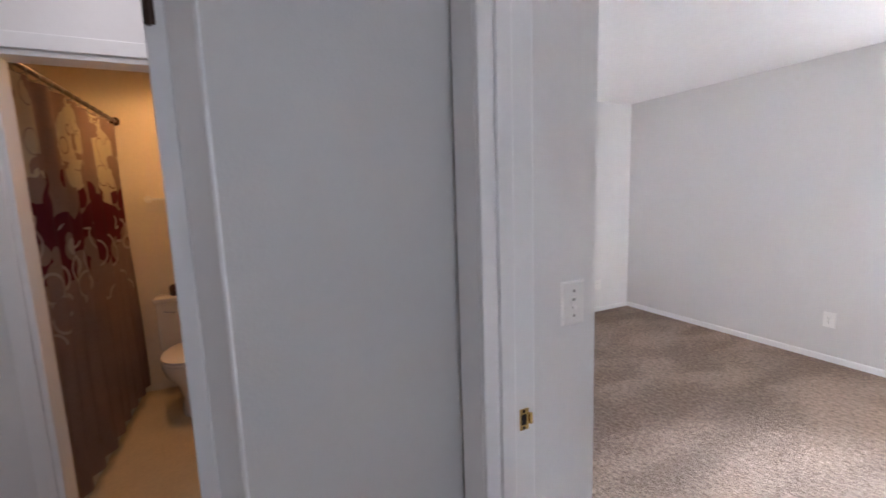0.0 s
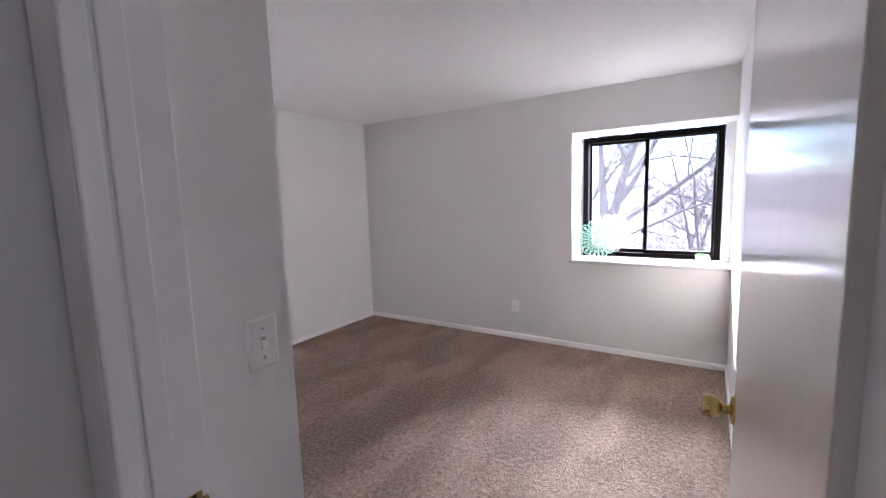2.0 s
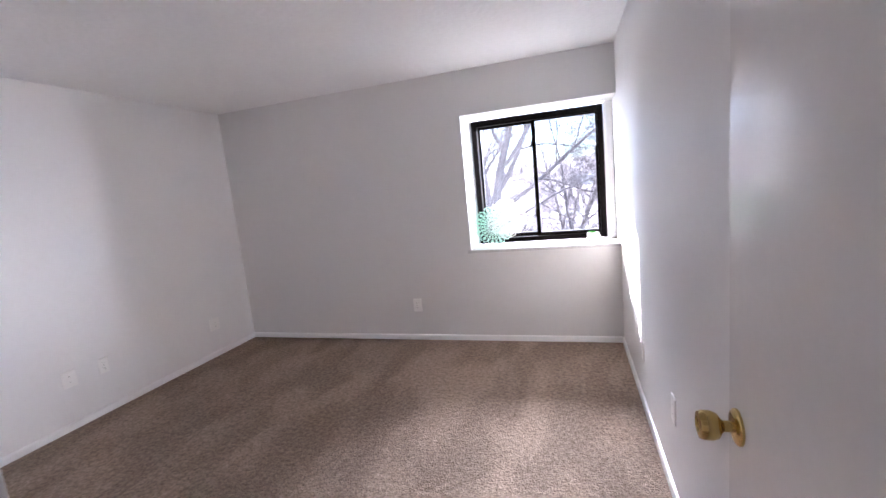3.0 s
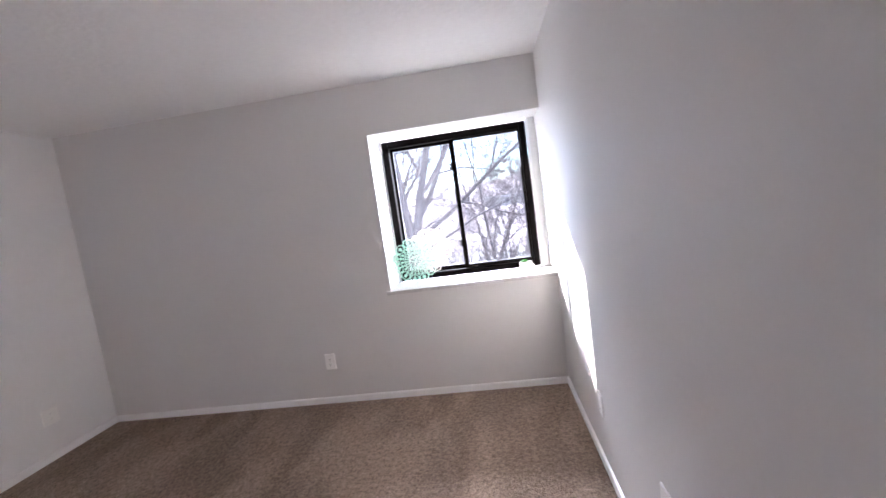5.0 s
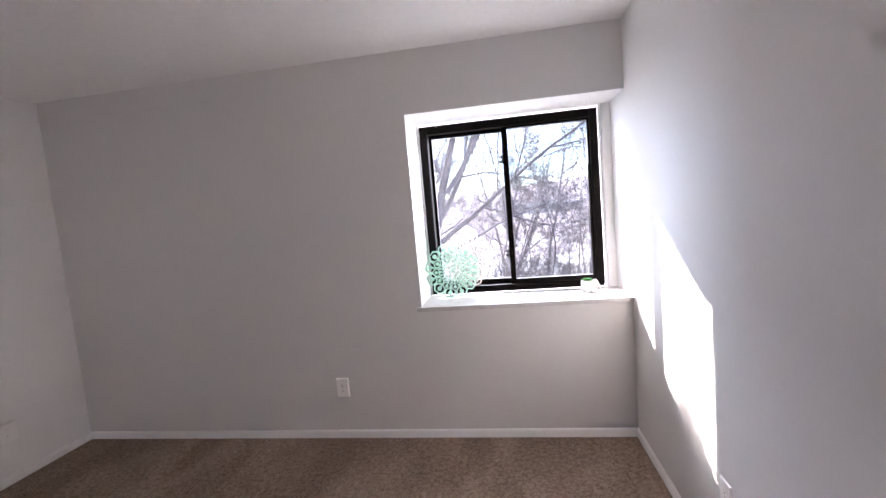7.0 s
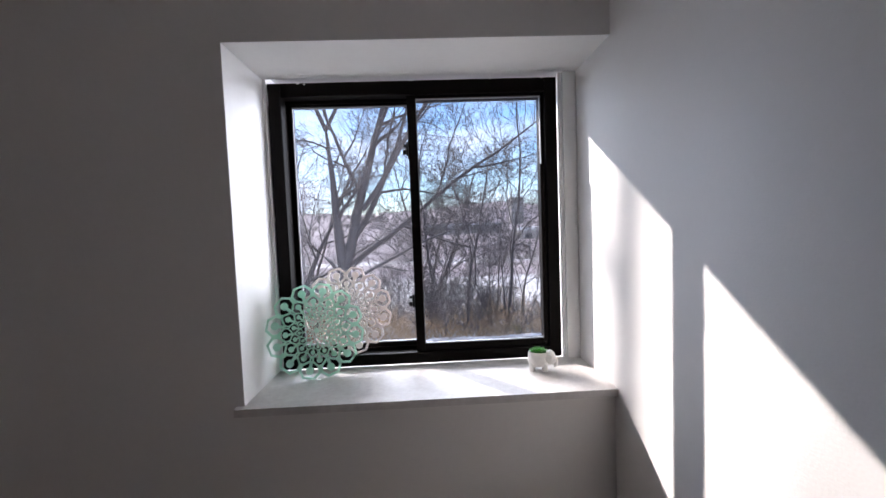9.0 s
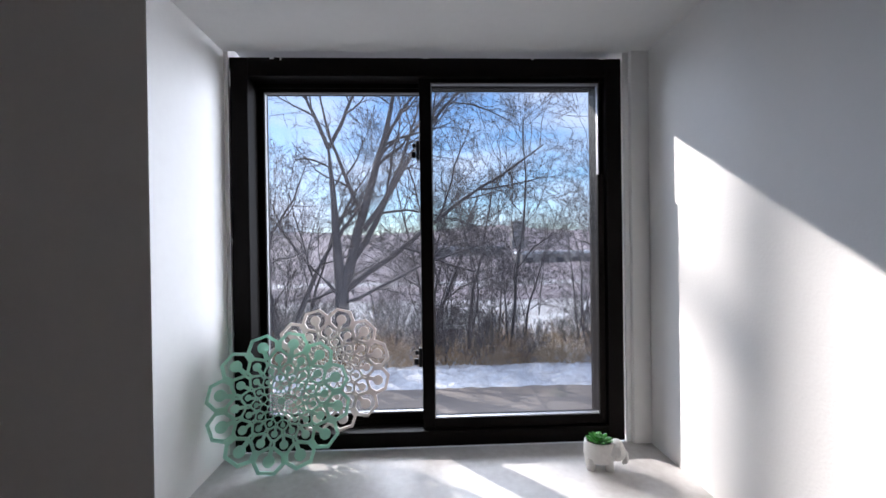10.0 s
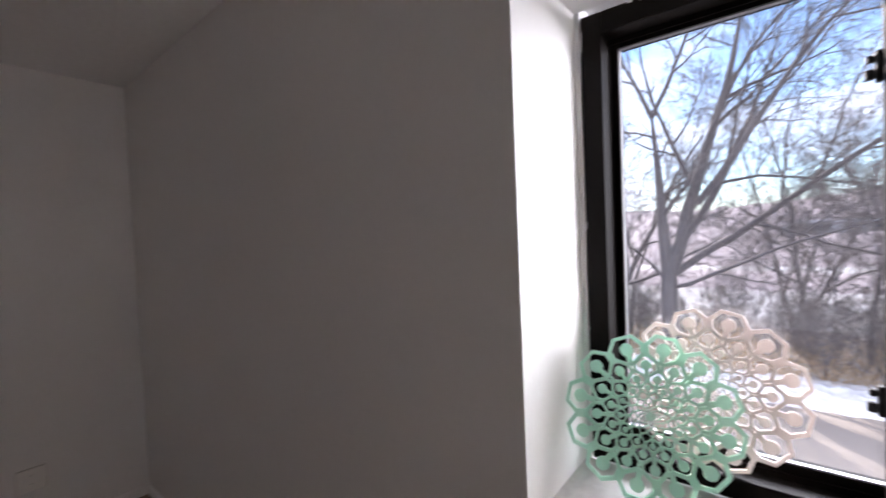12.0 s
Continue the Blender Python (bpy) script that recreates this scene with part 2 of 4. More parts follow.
def curtain_material():
    """Taupe cloth with large cream leaves over a wine-red band and pale scrollwork below."""
    m = material("printed_curtain", (0.36, 0.25, 0.215), 0.85, vary=0.12, scale=6, fine=90, bump=0.15, bump_scale=300)
    t = m.node_tree
    b = t.nodes["Principled BSDF"]
    co = next(n for n in t.nodes if n.bl_idname == "ShaderNodeTexCoord")
    base = b.inputs["Base Color"].links[0].from_socket
    sep = t.nodes.new("ShaderNodeSeparateXYZ")
    t.links.new(co.outputs["Object"], sep.inputs[0])

    def math_node(op, a, c=None, v=None):
        n = t.nodes.new("ShaderNodeMath")
        n.operation = op
        t.links.new(a, n.inputs[0])
        if c is not None:
            t.links.new(c, n.inputs[1])
        elif v is not None:
            n.inputs[1].default_value = v
        return n.outputs[0]

    def tex(kind, sx, sz, scale, out):
        mp = t.nodes.new("ShaderNodeMapping")
        mp.inputs["Scale"].default_value = (sx, 0.0, sz)
        n = t.nodes.new(kind)
        n.inputs["Scale"].default_value = scale
        t.links.new(co.outputs["Object"], mp.inputs["Vector"])
        t.links.new(mp.outputs["Vector"], n.inputs["Vector"])
        return n.outputs[out]

    wob = math_node("SUBTRACT", tex("ShaderNodeTexNoise", 1.0, 1.0, 11.0, "Fac"), v=0.5)
    step = math_node("SUBTRACT", tex("ShaderNodeTexVoronoi", 1.0, 0.7, 9.0, "Distance"), v=0.4)
    across = math_node("PINGPONG", math_node("ADD", sep.outputs["X"], v=5.08), v=0.26)
    tall = math_node("ABSOLUTE", math_node("SUBTRACT", sep.outputs["Z"], v=1.76))
    leaf = math_node("ADD", math_node("ADD", across, math_node("MULTIPLY", math_node("POWER", tall, v=2.0), v=2.2)),
                     math_node("ADD", math_node("MULTIPLY", wob, v=0.30), math_node("MULTIPLY", step, v=0.16)))
    vein = math_node("GREATER_THAN", math_node("ABSOLUTE", math_node("SUBTRACT", tex("ShaderNodeTexVoronoi", 1.0, 0.55, 13.0, "Distance"), v=0.46)), v=0.018)
    cream = math_node("MULTIPLY", math_node("LESS_THAN", leaf, v=0.185), vein)
    z = math_node("ADD", sep.outputs["Z"], math_node("MULTIPLY", step, v=0.42))
    red = math_node("MULTIPLY", math_node("GREATER_THAN", z, v=1.24), math_node("LESS_THAN", z, v=1.60))
    ring = tex("ShaderNodeTexVoronoi", 1.0, 0.75, 7.5, "Distance")
    line = math_node("MULTIPLY", math_node("LESS_THAN", math_node("ABSOLUTE", math_node("SUBTRACT", ring, v=0.42)), v=0.035),
                     math_node("MULTIPLY", math_node("GREATER_THAN", z, v=1.0), math_node("LESS_THAN", z, v=1.42)))
    for fac, col in ((red, (0.15, 0.012, 0.035, 1)), (cream, (0.66, 0.60, 0.46, 1)), (line, (0.55, 0.46, 0.42, 1))):
        mx = t.nodes.new("ShaderNodeMix")
        mx.data_type = "RGBA"
        t.links.new(fac, mx.inputs[0])
        t.links.new(base, mx.inputs[6])
        mx.inputs[7].default_value = col
        base = mx.outputs[2]
    t.links.new(base, b.inputs["Base Color"])
    return m


def translucent(m, color, amount):
    """Lets part of the light from behind through a thin sheet."""
    t = m.node_tree
    b = t.nodes["Principled BSDF"]
    tl, mx = t.nodes.new("ShaderNodeBsdfTranslucent"), t.nodes.new("ShaderNodeMixShader")
    tl.inputs[0].default_value = (*color, 1)
    mx.inputs[0].default_value = amount
    t.links.new(b.outputs[0], mx.inputs[1])
    t.links.new(tl.outputs[0], mx.inputs[2])
    t.links.new(mx.outputs[0], t.nodes["Material Output"].inputs[0])


translucent(MINT, (0.60, 0.88, 0.77), 0.5)
translucent(WHITEL, (0.80, 0.74, 0.72), 0.3)
CURTAIN = curtain_material()


# ---- mesh helpers ----
def box(bm, x0, x1, y0, y1, z0, z1, bevel=0.0):
    vs = [bm.verts.new((x, y, z)) for z in (z0, z1) for x, y in ((x0, y0), (x1, y0), (x1, y1), (x0, y1))]
    fs = [bm.faces.new([vs[i] for i in f]) for f in
          ((3, 2, 1, 0), (4, 5, 6, 7), (0, 1, 5, 4), (1, 2, 6, 5), (2, 3, 7, 6), (3, 0, 4, 7))]
    if bevel:
        es = list({e for f in fs for e in f.edges})
        bmesh.ops.bevel(bm, geom=es, offset=bevel, segments=2, profile=0.5, affect="EDGES")
    return bm


def boxes(*dims, bevel=0.0):
    bm = bmesh.new()
    for d in dims:
        box(bm, *d, bevel=bevel)
    return bm


def loft(bm, rings, close=True):
    """Skin over a row of rings with equally many points; ends capped."""
    rs = [[bm.verts.new(p) for p in r] for r in rings]
    n = len(rs[0])
    for a, b in zip(rs, rs[1:]):
        for i in range(n):
            bm.faces.new((a[i], a[(i + 1) % n], b[(i + 1) % n], b[i]))
    if close:
        bm.faces.new(rs[0][::-1])
        bm.faces.new(rs[-1])
    return bm


def oval(cx, cy, z, rx, ry, n=24, power=2.0):
    out = []
    for i in range(n):
        a = 2 * math.pi * i / n
        c, s = math.cos(a), math.sin(a)
        out.append((cx + rx * math.copysign(abs(c) ** (2 / power), c), cy + ry * math.copysign(abs(s) ** (2 / power), s), z))
    return out


def turned(profile, n=24):
    """A solid of revolution about z from (radius, z) pairs."""
    return loft(bmesh.new(), [oval(0, 0, z, r, r, n) for r, z in profile])


def tube(bm, pts, radii, n=8):
    rings = []
    for i, p in enumerate(pts):
        d = (Vector(pts[min(i + 1, len(pts) - 1)]) - Vector(pts[max(i - 1, 0)])).normalized()
        u = d.orthogonal().normalized()
        v = d.cross(u)
        r = radii[i] if isinstance(radii, (list, tuple)) else radii
        rings.append([Vector(p) + r * (math.cos(a) * u + math.sin(a) * v) for a in (2 * math.pi * k / n for k in range(n))])
    return loft(bm, rings)


def mesh_of(name, bm, mat, smooth=False):
    bmesh.ops.recalc_face_normals(bm, faces=bm.faces)
    me = bpy.data.meshes.new(name)
    bm.to_mesh(me)
    bm.free()
    me.materials.append(mat)
    if smooth:
        me.shade_smooth()
        me.set_sharp_from_angle(angle=radians(38))
    return me


def solid(name, bm, mat, label="", category="", group="", kind="", smooth=False):
    return tagged(new(name, mesh_of(name, bm, mat, smooth)), label, category, group, kind)


def empty(name, at, label="", category="", group="", kind=""):
    ob = new(name)
    ob.location = at
    ob.empty_display_size = 0.1
    return tagged(ob, label, category, group, kind)


def part(name, bm, mat, parent, label="", smooth=False, m=None):
    """One mesh under a thing or a part; bm is in the parent's own space."""
    ob = new(name, mesh_of(name, bm, mat, smooth))
    ob.parent = parent
    if m is not None:
        ob.matrix_basis = m
    return tagged(ob, label)


# ---- bedroom shell ----
LEFT, BACK, CEIL_Z = -3.84, -3.435, 2.425
OPEN_L, SILL_Z, OPEN_T = -1.268, 0.860, 2.052
STUB_X = -0.94
solid("floor", boxes((LEFT, 0, -3.70, 0, -0.12, 0.0)), CARPET, "taupe grey cut-pile carpet with brushed nap marks", "carpet", kind="structure")
solid("ceiling", boxes((LEFT - 0.1, 0.1, -3.70, 0.02, CEIL_Z, CEIL_Z + 0.15)), CEIL, "white ceiling with a stippled plaster texture", "ceiling", kind="structure")
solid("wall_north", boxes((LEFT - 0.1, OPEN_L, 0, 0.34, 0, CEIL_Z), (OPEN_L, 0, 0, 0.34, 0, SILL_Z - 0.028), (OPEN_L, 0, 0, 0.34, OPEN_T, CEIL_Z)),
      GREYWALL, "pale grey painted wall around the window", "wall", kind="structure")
# The unseen lintel overhang and left cut-back are sized to trim the sun patch.
solid("wall_outer", boxes((LEFT - 0.1, -1.252, 0.342, 0.478, -3.0, 3.2), (LEFT - 0.1, -1.36, 0.478, 0.58, -3.0, 3.2), (-1.252, -0.02, 0.342, 0.58, -3.0, 0.830),
      (-1.252, -0.02, 0.342, 0.478, 2.070, 3.2), (-1.36, -0.02, 0.478, 0.70, 2.088, 3.2), (-0.02, 0.6, 0.482, 0.58, -3.0, 3.2)), WALL,
      "masonry outer face of the window wall", "wall", kind="structure")
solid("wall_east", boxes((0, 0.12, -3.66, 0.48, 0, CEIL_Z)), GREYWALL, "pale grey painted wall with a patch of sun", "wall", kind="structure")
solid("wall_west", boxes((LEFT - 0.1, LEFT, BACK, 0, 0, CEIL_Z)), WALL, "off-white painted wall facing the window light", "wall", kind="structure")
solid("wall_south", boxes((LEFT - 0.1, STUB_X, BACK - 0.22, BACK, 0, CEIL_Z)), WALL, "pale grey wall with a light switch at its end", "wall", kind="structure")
# the reveal is lined a little whiter
solid("window_reveal", boxes((OPEN_L, OPEN_L + 0.004, 0.0, 0.34, SILL_Z, OPEN_T), (OPEN_L + 0.004, 0, 0.0, 0.34, OPEN_T - 0.004, OPEN_T)), REVEAL,
      "white painted lining of the window recess", "reveal", kind="structure")


def skirting(name, x0, y0, x1, y1, nx, ny, h=0.052, d=0.013):
    """A baseboard with a rounded top along a wall line; (nx, ny) points into the room."""
    bm = bmesh.new()
    prof = [(0, 0), (d, 0), (d, h * 0.72), (d * 0.85, h * 0.86), (d * 0.5, h * 0.96), (0, h)]
    loft(bm, [[(x + nx * a, y + ny * a, z) for a, z in prof] for x, y in ((x0, y0), (x1, y1))])
    return solid(name, bm, TRIM, "white painted baseboard with a rounded top", "baseboard", kind="structure")


skirting("baseboard", LEFT + 0.013, 0, -0.013, 0, 0, -1)
skirting("baseboard", 0, 0, 0, -3.60, -1, 0)
skirting("baseboard", LEFT, BACK, LEFT, 0, 1, 0)
skirting("baseboard", LEFT + 0.013, BACK, STUB_X, BACK, 0, 1)

# ---- hall and bathroom shell ----
JAMB, P0, P1 = -0.885, -3.777, -3.66
HALL_W, HALL_S, PANEL = -2.25, -5.75, -0.99
solid("hall_floor", boxes((HALL_W, 0.9, HALL_S, -3.70, -0.12, -0.002)), CARPET, "taupe hall carpet", "carpet", kind="structure")
solid("hall_ceiling", boxes((-4.1, 1.0, -6.0, -3.702, CEIL_Z, CEIL_Z + 0.15)), CEIL, "white hall ceiling", "ceiling", kind="structure")
solid("wall_partition", boxes((-0.06, 0.9, P0 + 0.004, P1, 0, CEIL_Z), (JAMB - 0.02, -0.06, P0 + 0.004, P1, 2.07, CEIL_Z)), WALL,
      "painted wall around the bedroom door", "wall", kind="structure")
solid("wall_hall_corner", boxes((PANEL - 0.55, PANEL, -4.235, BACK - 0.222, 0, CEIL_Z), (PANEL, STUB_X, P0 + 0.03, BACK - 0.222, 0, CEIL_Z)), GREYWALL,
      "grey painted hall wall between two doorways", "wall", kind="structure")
solid("wall_hall_north", boxes((-4.1, PANEL - 0.552, -4.235, -4.1, 0, CEIL_Z)), WALL, "painted hall wall", "wall", kind="structure")
solid("wall_hall_south", boxes((HALL_W, 0.9, HALL_S - 0.12, HALL_S, 0, CEIL_Z)), WALL, "painted hall wall", "wall", kind="structure")
solid("wall_hall_east", boxes((0.9, 1.0, HALL_S - 0.12, P1, 0, CEIL_Z)), WALL, "painted hall wall", "wall", kind="structure")
solid("wall_bathroom_door", boxes((HALL_W - 0.11, HALL_W, HALL_S - 0.12, -4.976, 0, CEIL_Z), (HALL_W - 0.11, HALL_W, -4.976, -4.237, 2.035, CEIL_Z)), WALL,
      "painted wall over the bathroom doorway", "wall", kind="structure")
solid("bathroom_floor", boxes((-4.0, HALL_W, HALL_S, -4.237, -0.12, 0.004)), VINYL, "yellowed sheet vinyl bathroom floor", "floor", kind="structure")
solid("wall_bathroom_west", boxes((-4.1, -4.0, HALL_S - 0.12, -4.237, 0, CEIL_Z)), BATHW, "cream bathroom wall", "wall", kind="structure")
solid("wall_bathroom_south", boxes((-4.0, HALL_W - 0.112, HALL_S - 0.12, HALL_S, 0, CEIL_Z)), BATHW, "cream bathroom wall", "wall", kind="structure")
solid("wall_bathroom_north", boxes((-4.0, HALL_W - 0.112, -4.26, -4.238, 0, CEIL_Z)), BATHW, "cream bathroom wall", "wall", kind="structure")


# ---- bedroom door frame with strike ----
def bedroom_frame():
    f = empty("door_frame", (JAMB, P0, 0), "white painted bedroom door frame with stop", "door frame", kind="structure")
    lx = STUB_X - JAMB
    part("jamb", boxes((lx, 0, 0.0, 0.118, 0, 2.05), bevel=0.003), TRIM, f)
    part("stop", boxes((0.0005, 0.012, 0.027, 0.062, 0, 2.04), bevel=0.003), TRIM, f)
    part("casing", boxes((-0.092, -0.003, -0.014, -0.0005, 0, 2.09), bevel=0.004), TRIM, f)
    part("edge_bead", boxes((-0.0025, 0.011, -0.014, 0.020, 0, 2.09), bevel=0.004), TRIM, f)
    part("head_jamb", boxes((0.0005, 0.782, 0.0, 0.118, 2.052, 2.07), bevel=0.002), TRIM, f)
    part("hinge_jamb", boxes((0.785, 0.823, 0.0, 0.118, 0, 2.05), bevel=0.003), TRIM, f)
    part("hinge_casing", boxes((0.790, 0.85, -0.014, -0.0005, 0, 2.09), bevel=0.004), TRIM, f)
    s = part("strike_plate", boxes((0.0005, 0.0028, 0.077, 0.100, 0.960, 1.008), bevel=0.0008), BRASS, f, "brass strike plate")
    part("latch_hole", boxes((0.0029, 0.0034, 0.081, 0.093, 0.972, 0.996)), DARKHOLE, s)
    part("lip", boxes((0.0005, 0.007, 0.1005, 0.108, 0.972, 0.996), bevel=0.001), BRASS, s)
    for z in (0.965, 1.003):
        part("screw", boxes((0.0029, 0.0036, 0.084, 0.090, z - 0.003, z + 0.003)), DARKHOLE, s)
    return f


bedroom_frame()


def knob_set(door, x, y, z, side):
    """A brass knob with its rose; side -1 points to the door's face at -x."""
    m = Matrix.Translation((x, y, z)) @ Matrix.Rotation(radians(-90 if side < 0 else 90), 4, "Y")
    rose = part("rose", turned([(0.033, 0), (0.033, 0.004), (0.028, 0.008), (0.016, 0.010)], 28), BRASS, door, "polished brass rose", True, m)
    k = turned([(0.010, 0.0101), (0.010, 0.024), (0.014, 0.028), (0.023, 0.034), (0.0265, 0.044), (0.0265, 0.058), (0.024, 0.064), (0.015, 0.066), (0.013, 0.063), (0.004, 0.063)], 28)
    part("knob", k, BRASS, rose, "polished brass door knob", True)
    return rose


def bedroom_door():
    d = empty("door", (-0.112, -3.690, 0), "off-white gloss painted flush door standing open", "door")
    d.rotation_euler = (0, 0, radians(-0.4))
    part("leaf", boxes((0, 0.035, 0, 0.885, 0.012, 2.035), bevel=0.002), DOORP, d)
    knob_set(d, -0.0005, 0.835, 0.965, -1)
    knob_set(d, 0.0355, 0.835, 0.965, 1)
    part("latch", boxes((0.008, 0.027, 0.8855, 0.888, 0.935, 0.995), bevel=0.0006), BRASS, d, "brass latch plate")
    for z in (0.20, 1.0, 1.82):
        bm = boxes((-0.001, 0.034, -0.003, -0.0004, z - 0.045, z + 0.045))
        part("hinge", bm, BRASS, d)
    return d


bedroom_door()


# ---- hall: trim at the corner, hinge, bathroom doorway casing ----
def hall_trim():
    f = empty("hall_casing", (PANEL, -4.235, 0), "grey painted casing at the hall corner with a dark hinge", "door frame", kind="structure")
    part("bead", boxes((-0.01, 0.011, -0.004, 0.004, 0, CEIL_Z - 0.002), bevel=0.0035), TRIM, f, "white edge bead")
    splay = [(0.004, -0.0045), (-0.080, -0.052), (-0.110, -0.052), (-0.110, -0.0045)]
    part("casing", loft(bmesh.new(), [[(x, y, z) for x, y in splay] for z in (0, CEIL_Z - 0.002)]), TRIM, f, "splayed casing")
    part("jamb", boxes((-0.110, -0.078, -0.084, -0.0525, 0, CEIL_Z - 0.002), bevel=0.003), TRIM, f)
    h = part("hinge", boxes((-0.0775, -0.075, -0.083, -0.066, 1.77, 1.86), bevel=0.0008), DARKMETAL, f, "dark bronze hinge")
    part("pin", tube(bmesh.new(), [(-0.072, -0.076, 1.767), (-0.072, -0.076, 1.863)], 0.005, 10), DARKMETAL, h)
    return f


hall_trim()


def bath_casing():
    f = empty("bathroom_door_frame", (HALL_W, -4.976, 0), "white painted bathroom door frame", "door frame", kind="structure")
    part("casing", boxes((0.0005, 0.014, -0.058, 0.0, 0, 2.092), bevel=0.003), TRIM, f)
    part("head_casing", boxes((0.0005, 0.014, 0.001, 0.737, 2.035, 2.092), bevel=0.003), TRIM, f)
    part("jamb", boxes((-0.115, 0.0, 0.0005, 0.02, 0, 2.034), bevel=0.002), TRIM, f)
    part("head_jamb", boxes((-0.115, 0.0, 0.021, 0.737, 2.014, 2.034), bevel=0.002), TRIM, f)
    return f


bath_casing()


# ---- window ----
def bedroom_window():
    w = empty("window_1", (-0.66, 0.34, SILL_Z), "dark bronze aluminium horizontal sliding window", "window", kind="structure")
    L, R, B, T = -0.588, 0.586, 0.003, 1.172      # outer edges from the base
    fr = boxes((L, L + 0.052, 0, 0.135, B, T), (R - 0.050, R, 0, 0.135, B, T),
               (L + 0.052, R - 0.050, 0, 0.135, T - 0.055, T), (L + 0.052, R - 0.050, 0, 0.135, B, B + 0.046), bevel=0.003)
    part("window_frame", fr, BRONZE, w)
    part("track", boxes((L + 0.052, R - 0.050, 0.060, 0.066, B + 0.046, B + 0.060), (L + 0.052, R - 0.050, 0.060, 0.066, T - 0.068, T - 0.055)), BRONZE, w)

    def sash(x0, x1, y0, y1, z0, z1, st, label, glass):
        s = part("sash", boxes((x0, x0 + st[0], y0, y1, z0, z1), (x1 - st[1], x1, y0, y1, z0, z1),
                               (x0 + st[0], x1 - st[1], y0, y1, z1 - st[2], z1), (x0 + st[0], x1 - st[1], y0, y1, z0, z0 + st[3]), bevel=0.002),
                 BRONZE, w, label)
        ym = (y0 + y1) / 2
        g = part("pane", boxes((x0 + st[0], x1 - st[1], ym - 0.002, ym + 0.002, z0 + st[3], z1 - st[2])), glass, s, "clear slightly dusty glass pane")
        g.visible_shadow = False
        e = 0.0035
        part("glazing_bead", boxes((x0 + st[0], x0 + st[0] + e, y0 + 0.003, ym - 0.003, z0 + st[3], z1 - st[2]),
                                   (x1 - st[1] - e, x1 - st[1], y0 + 0.003, ym - 0.003, z0 + st[3], z1 - st[2]),
                                   (x0 + st[0] + e, x1 - st[1] - e, y0 + 0.003, ym - 0.003, z1 - st[2] - e, z1 - st[2]),
                                   (x0 + st[0] + e, x1 - st[1] - e, y0 + 0.003, ym - 0.003, z0 + st[3], z0 + st[3] + e)), STEEL, s, "bare aluminium glazing bead")
        return s

    a = sash(L + 0.053, -0.004, 0.072, 0.112, B + 0.047, T - 0.056, (0.018, 0.020, 0.020, 0.030), "outer sliding sash", DUSTY)
    b = sash(-0.032, R - 0.051, 0.016, 0.056, B + 0.047, T - 0.056, (0.036, 0.012, 0.012, 0.030), "inner sliding sash", GLASS)
    for z in (0.262, 0.905):
        lk = part("latch", boxes((-0.043, -0.0325, 0.038, 0.056, z - 0.030, z + 0.030), bevel=0.003), RUBBER, b, "black sash latch")
        part("lever", boxes((-0.058, -0.0435, 0.040, 0.054, z - 0.024, z - 0.004), (-0.055, -0.0435, 0.040, 0.054, z + 0.008, z + 0.022), bevel=0.003), RUBBER, lk)
    # weather strip and pull rail on the fixed side
    part("pull_rail", boxes((R - 0.072, R - 0.0515, 0.010, 0.0235, B + 0.06, T - 0.35), bevel=0.002), BRONZE, w)
    return w


win = bedroom_window()
for x, w, h in ((-0.47, 0.012, 0.006), (-0.44, 0.004, 0.009), (-0.02, 0.02, 0.003), (0.31, 0.006, 0.005), (0.52, 0.01, 0.004)):
    part("paint_fleck", boxes((x, x + w, -0.0012, -0.0004, 1.172 - h, 1.1715)), REVEAL, win, "fleck of white wall paint")
for z, h in ((1.085, 0.05), (0.62, 0.018), (0.35, 0.01)):
    part("paint_fleck", boxes((-0.5878, -0.5845, -0.0012, -0.0004, z, z + h)), REVEAL, win, "fleck of white wall paint")
solid("window_trim", boxes((-0.056, -0.001, 0.318, 0.338, SILL_Z + 0.001, OPEN_T - 0.006), (-0.072, -0.056, 0.330, 0.339, SILL_Z + 0.001, OPEN_T - 0.006), bevel=0.0025), REVEAL,
      "white painted filler board beside the window frame", "trim", kind="structure")
slab = [(OPEN_L - 0.022, -0.026), (-0.001, -0.026), (-0.001, 0.339), (OPEN_L + 0.001, 0.339), (OPEN_L + 0.001, -0.0008), (OPEN_L - 0.022, -0.0008)]
solid("window_sill", loft(bmesh.new(), [[(x, y, z) for x, y in slab] for z in (SILL_Z - 0.026, SILL_Z)]), MARBLE,
      "white veined marble window sill", "window sill", kind="structure")


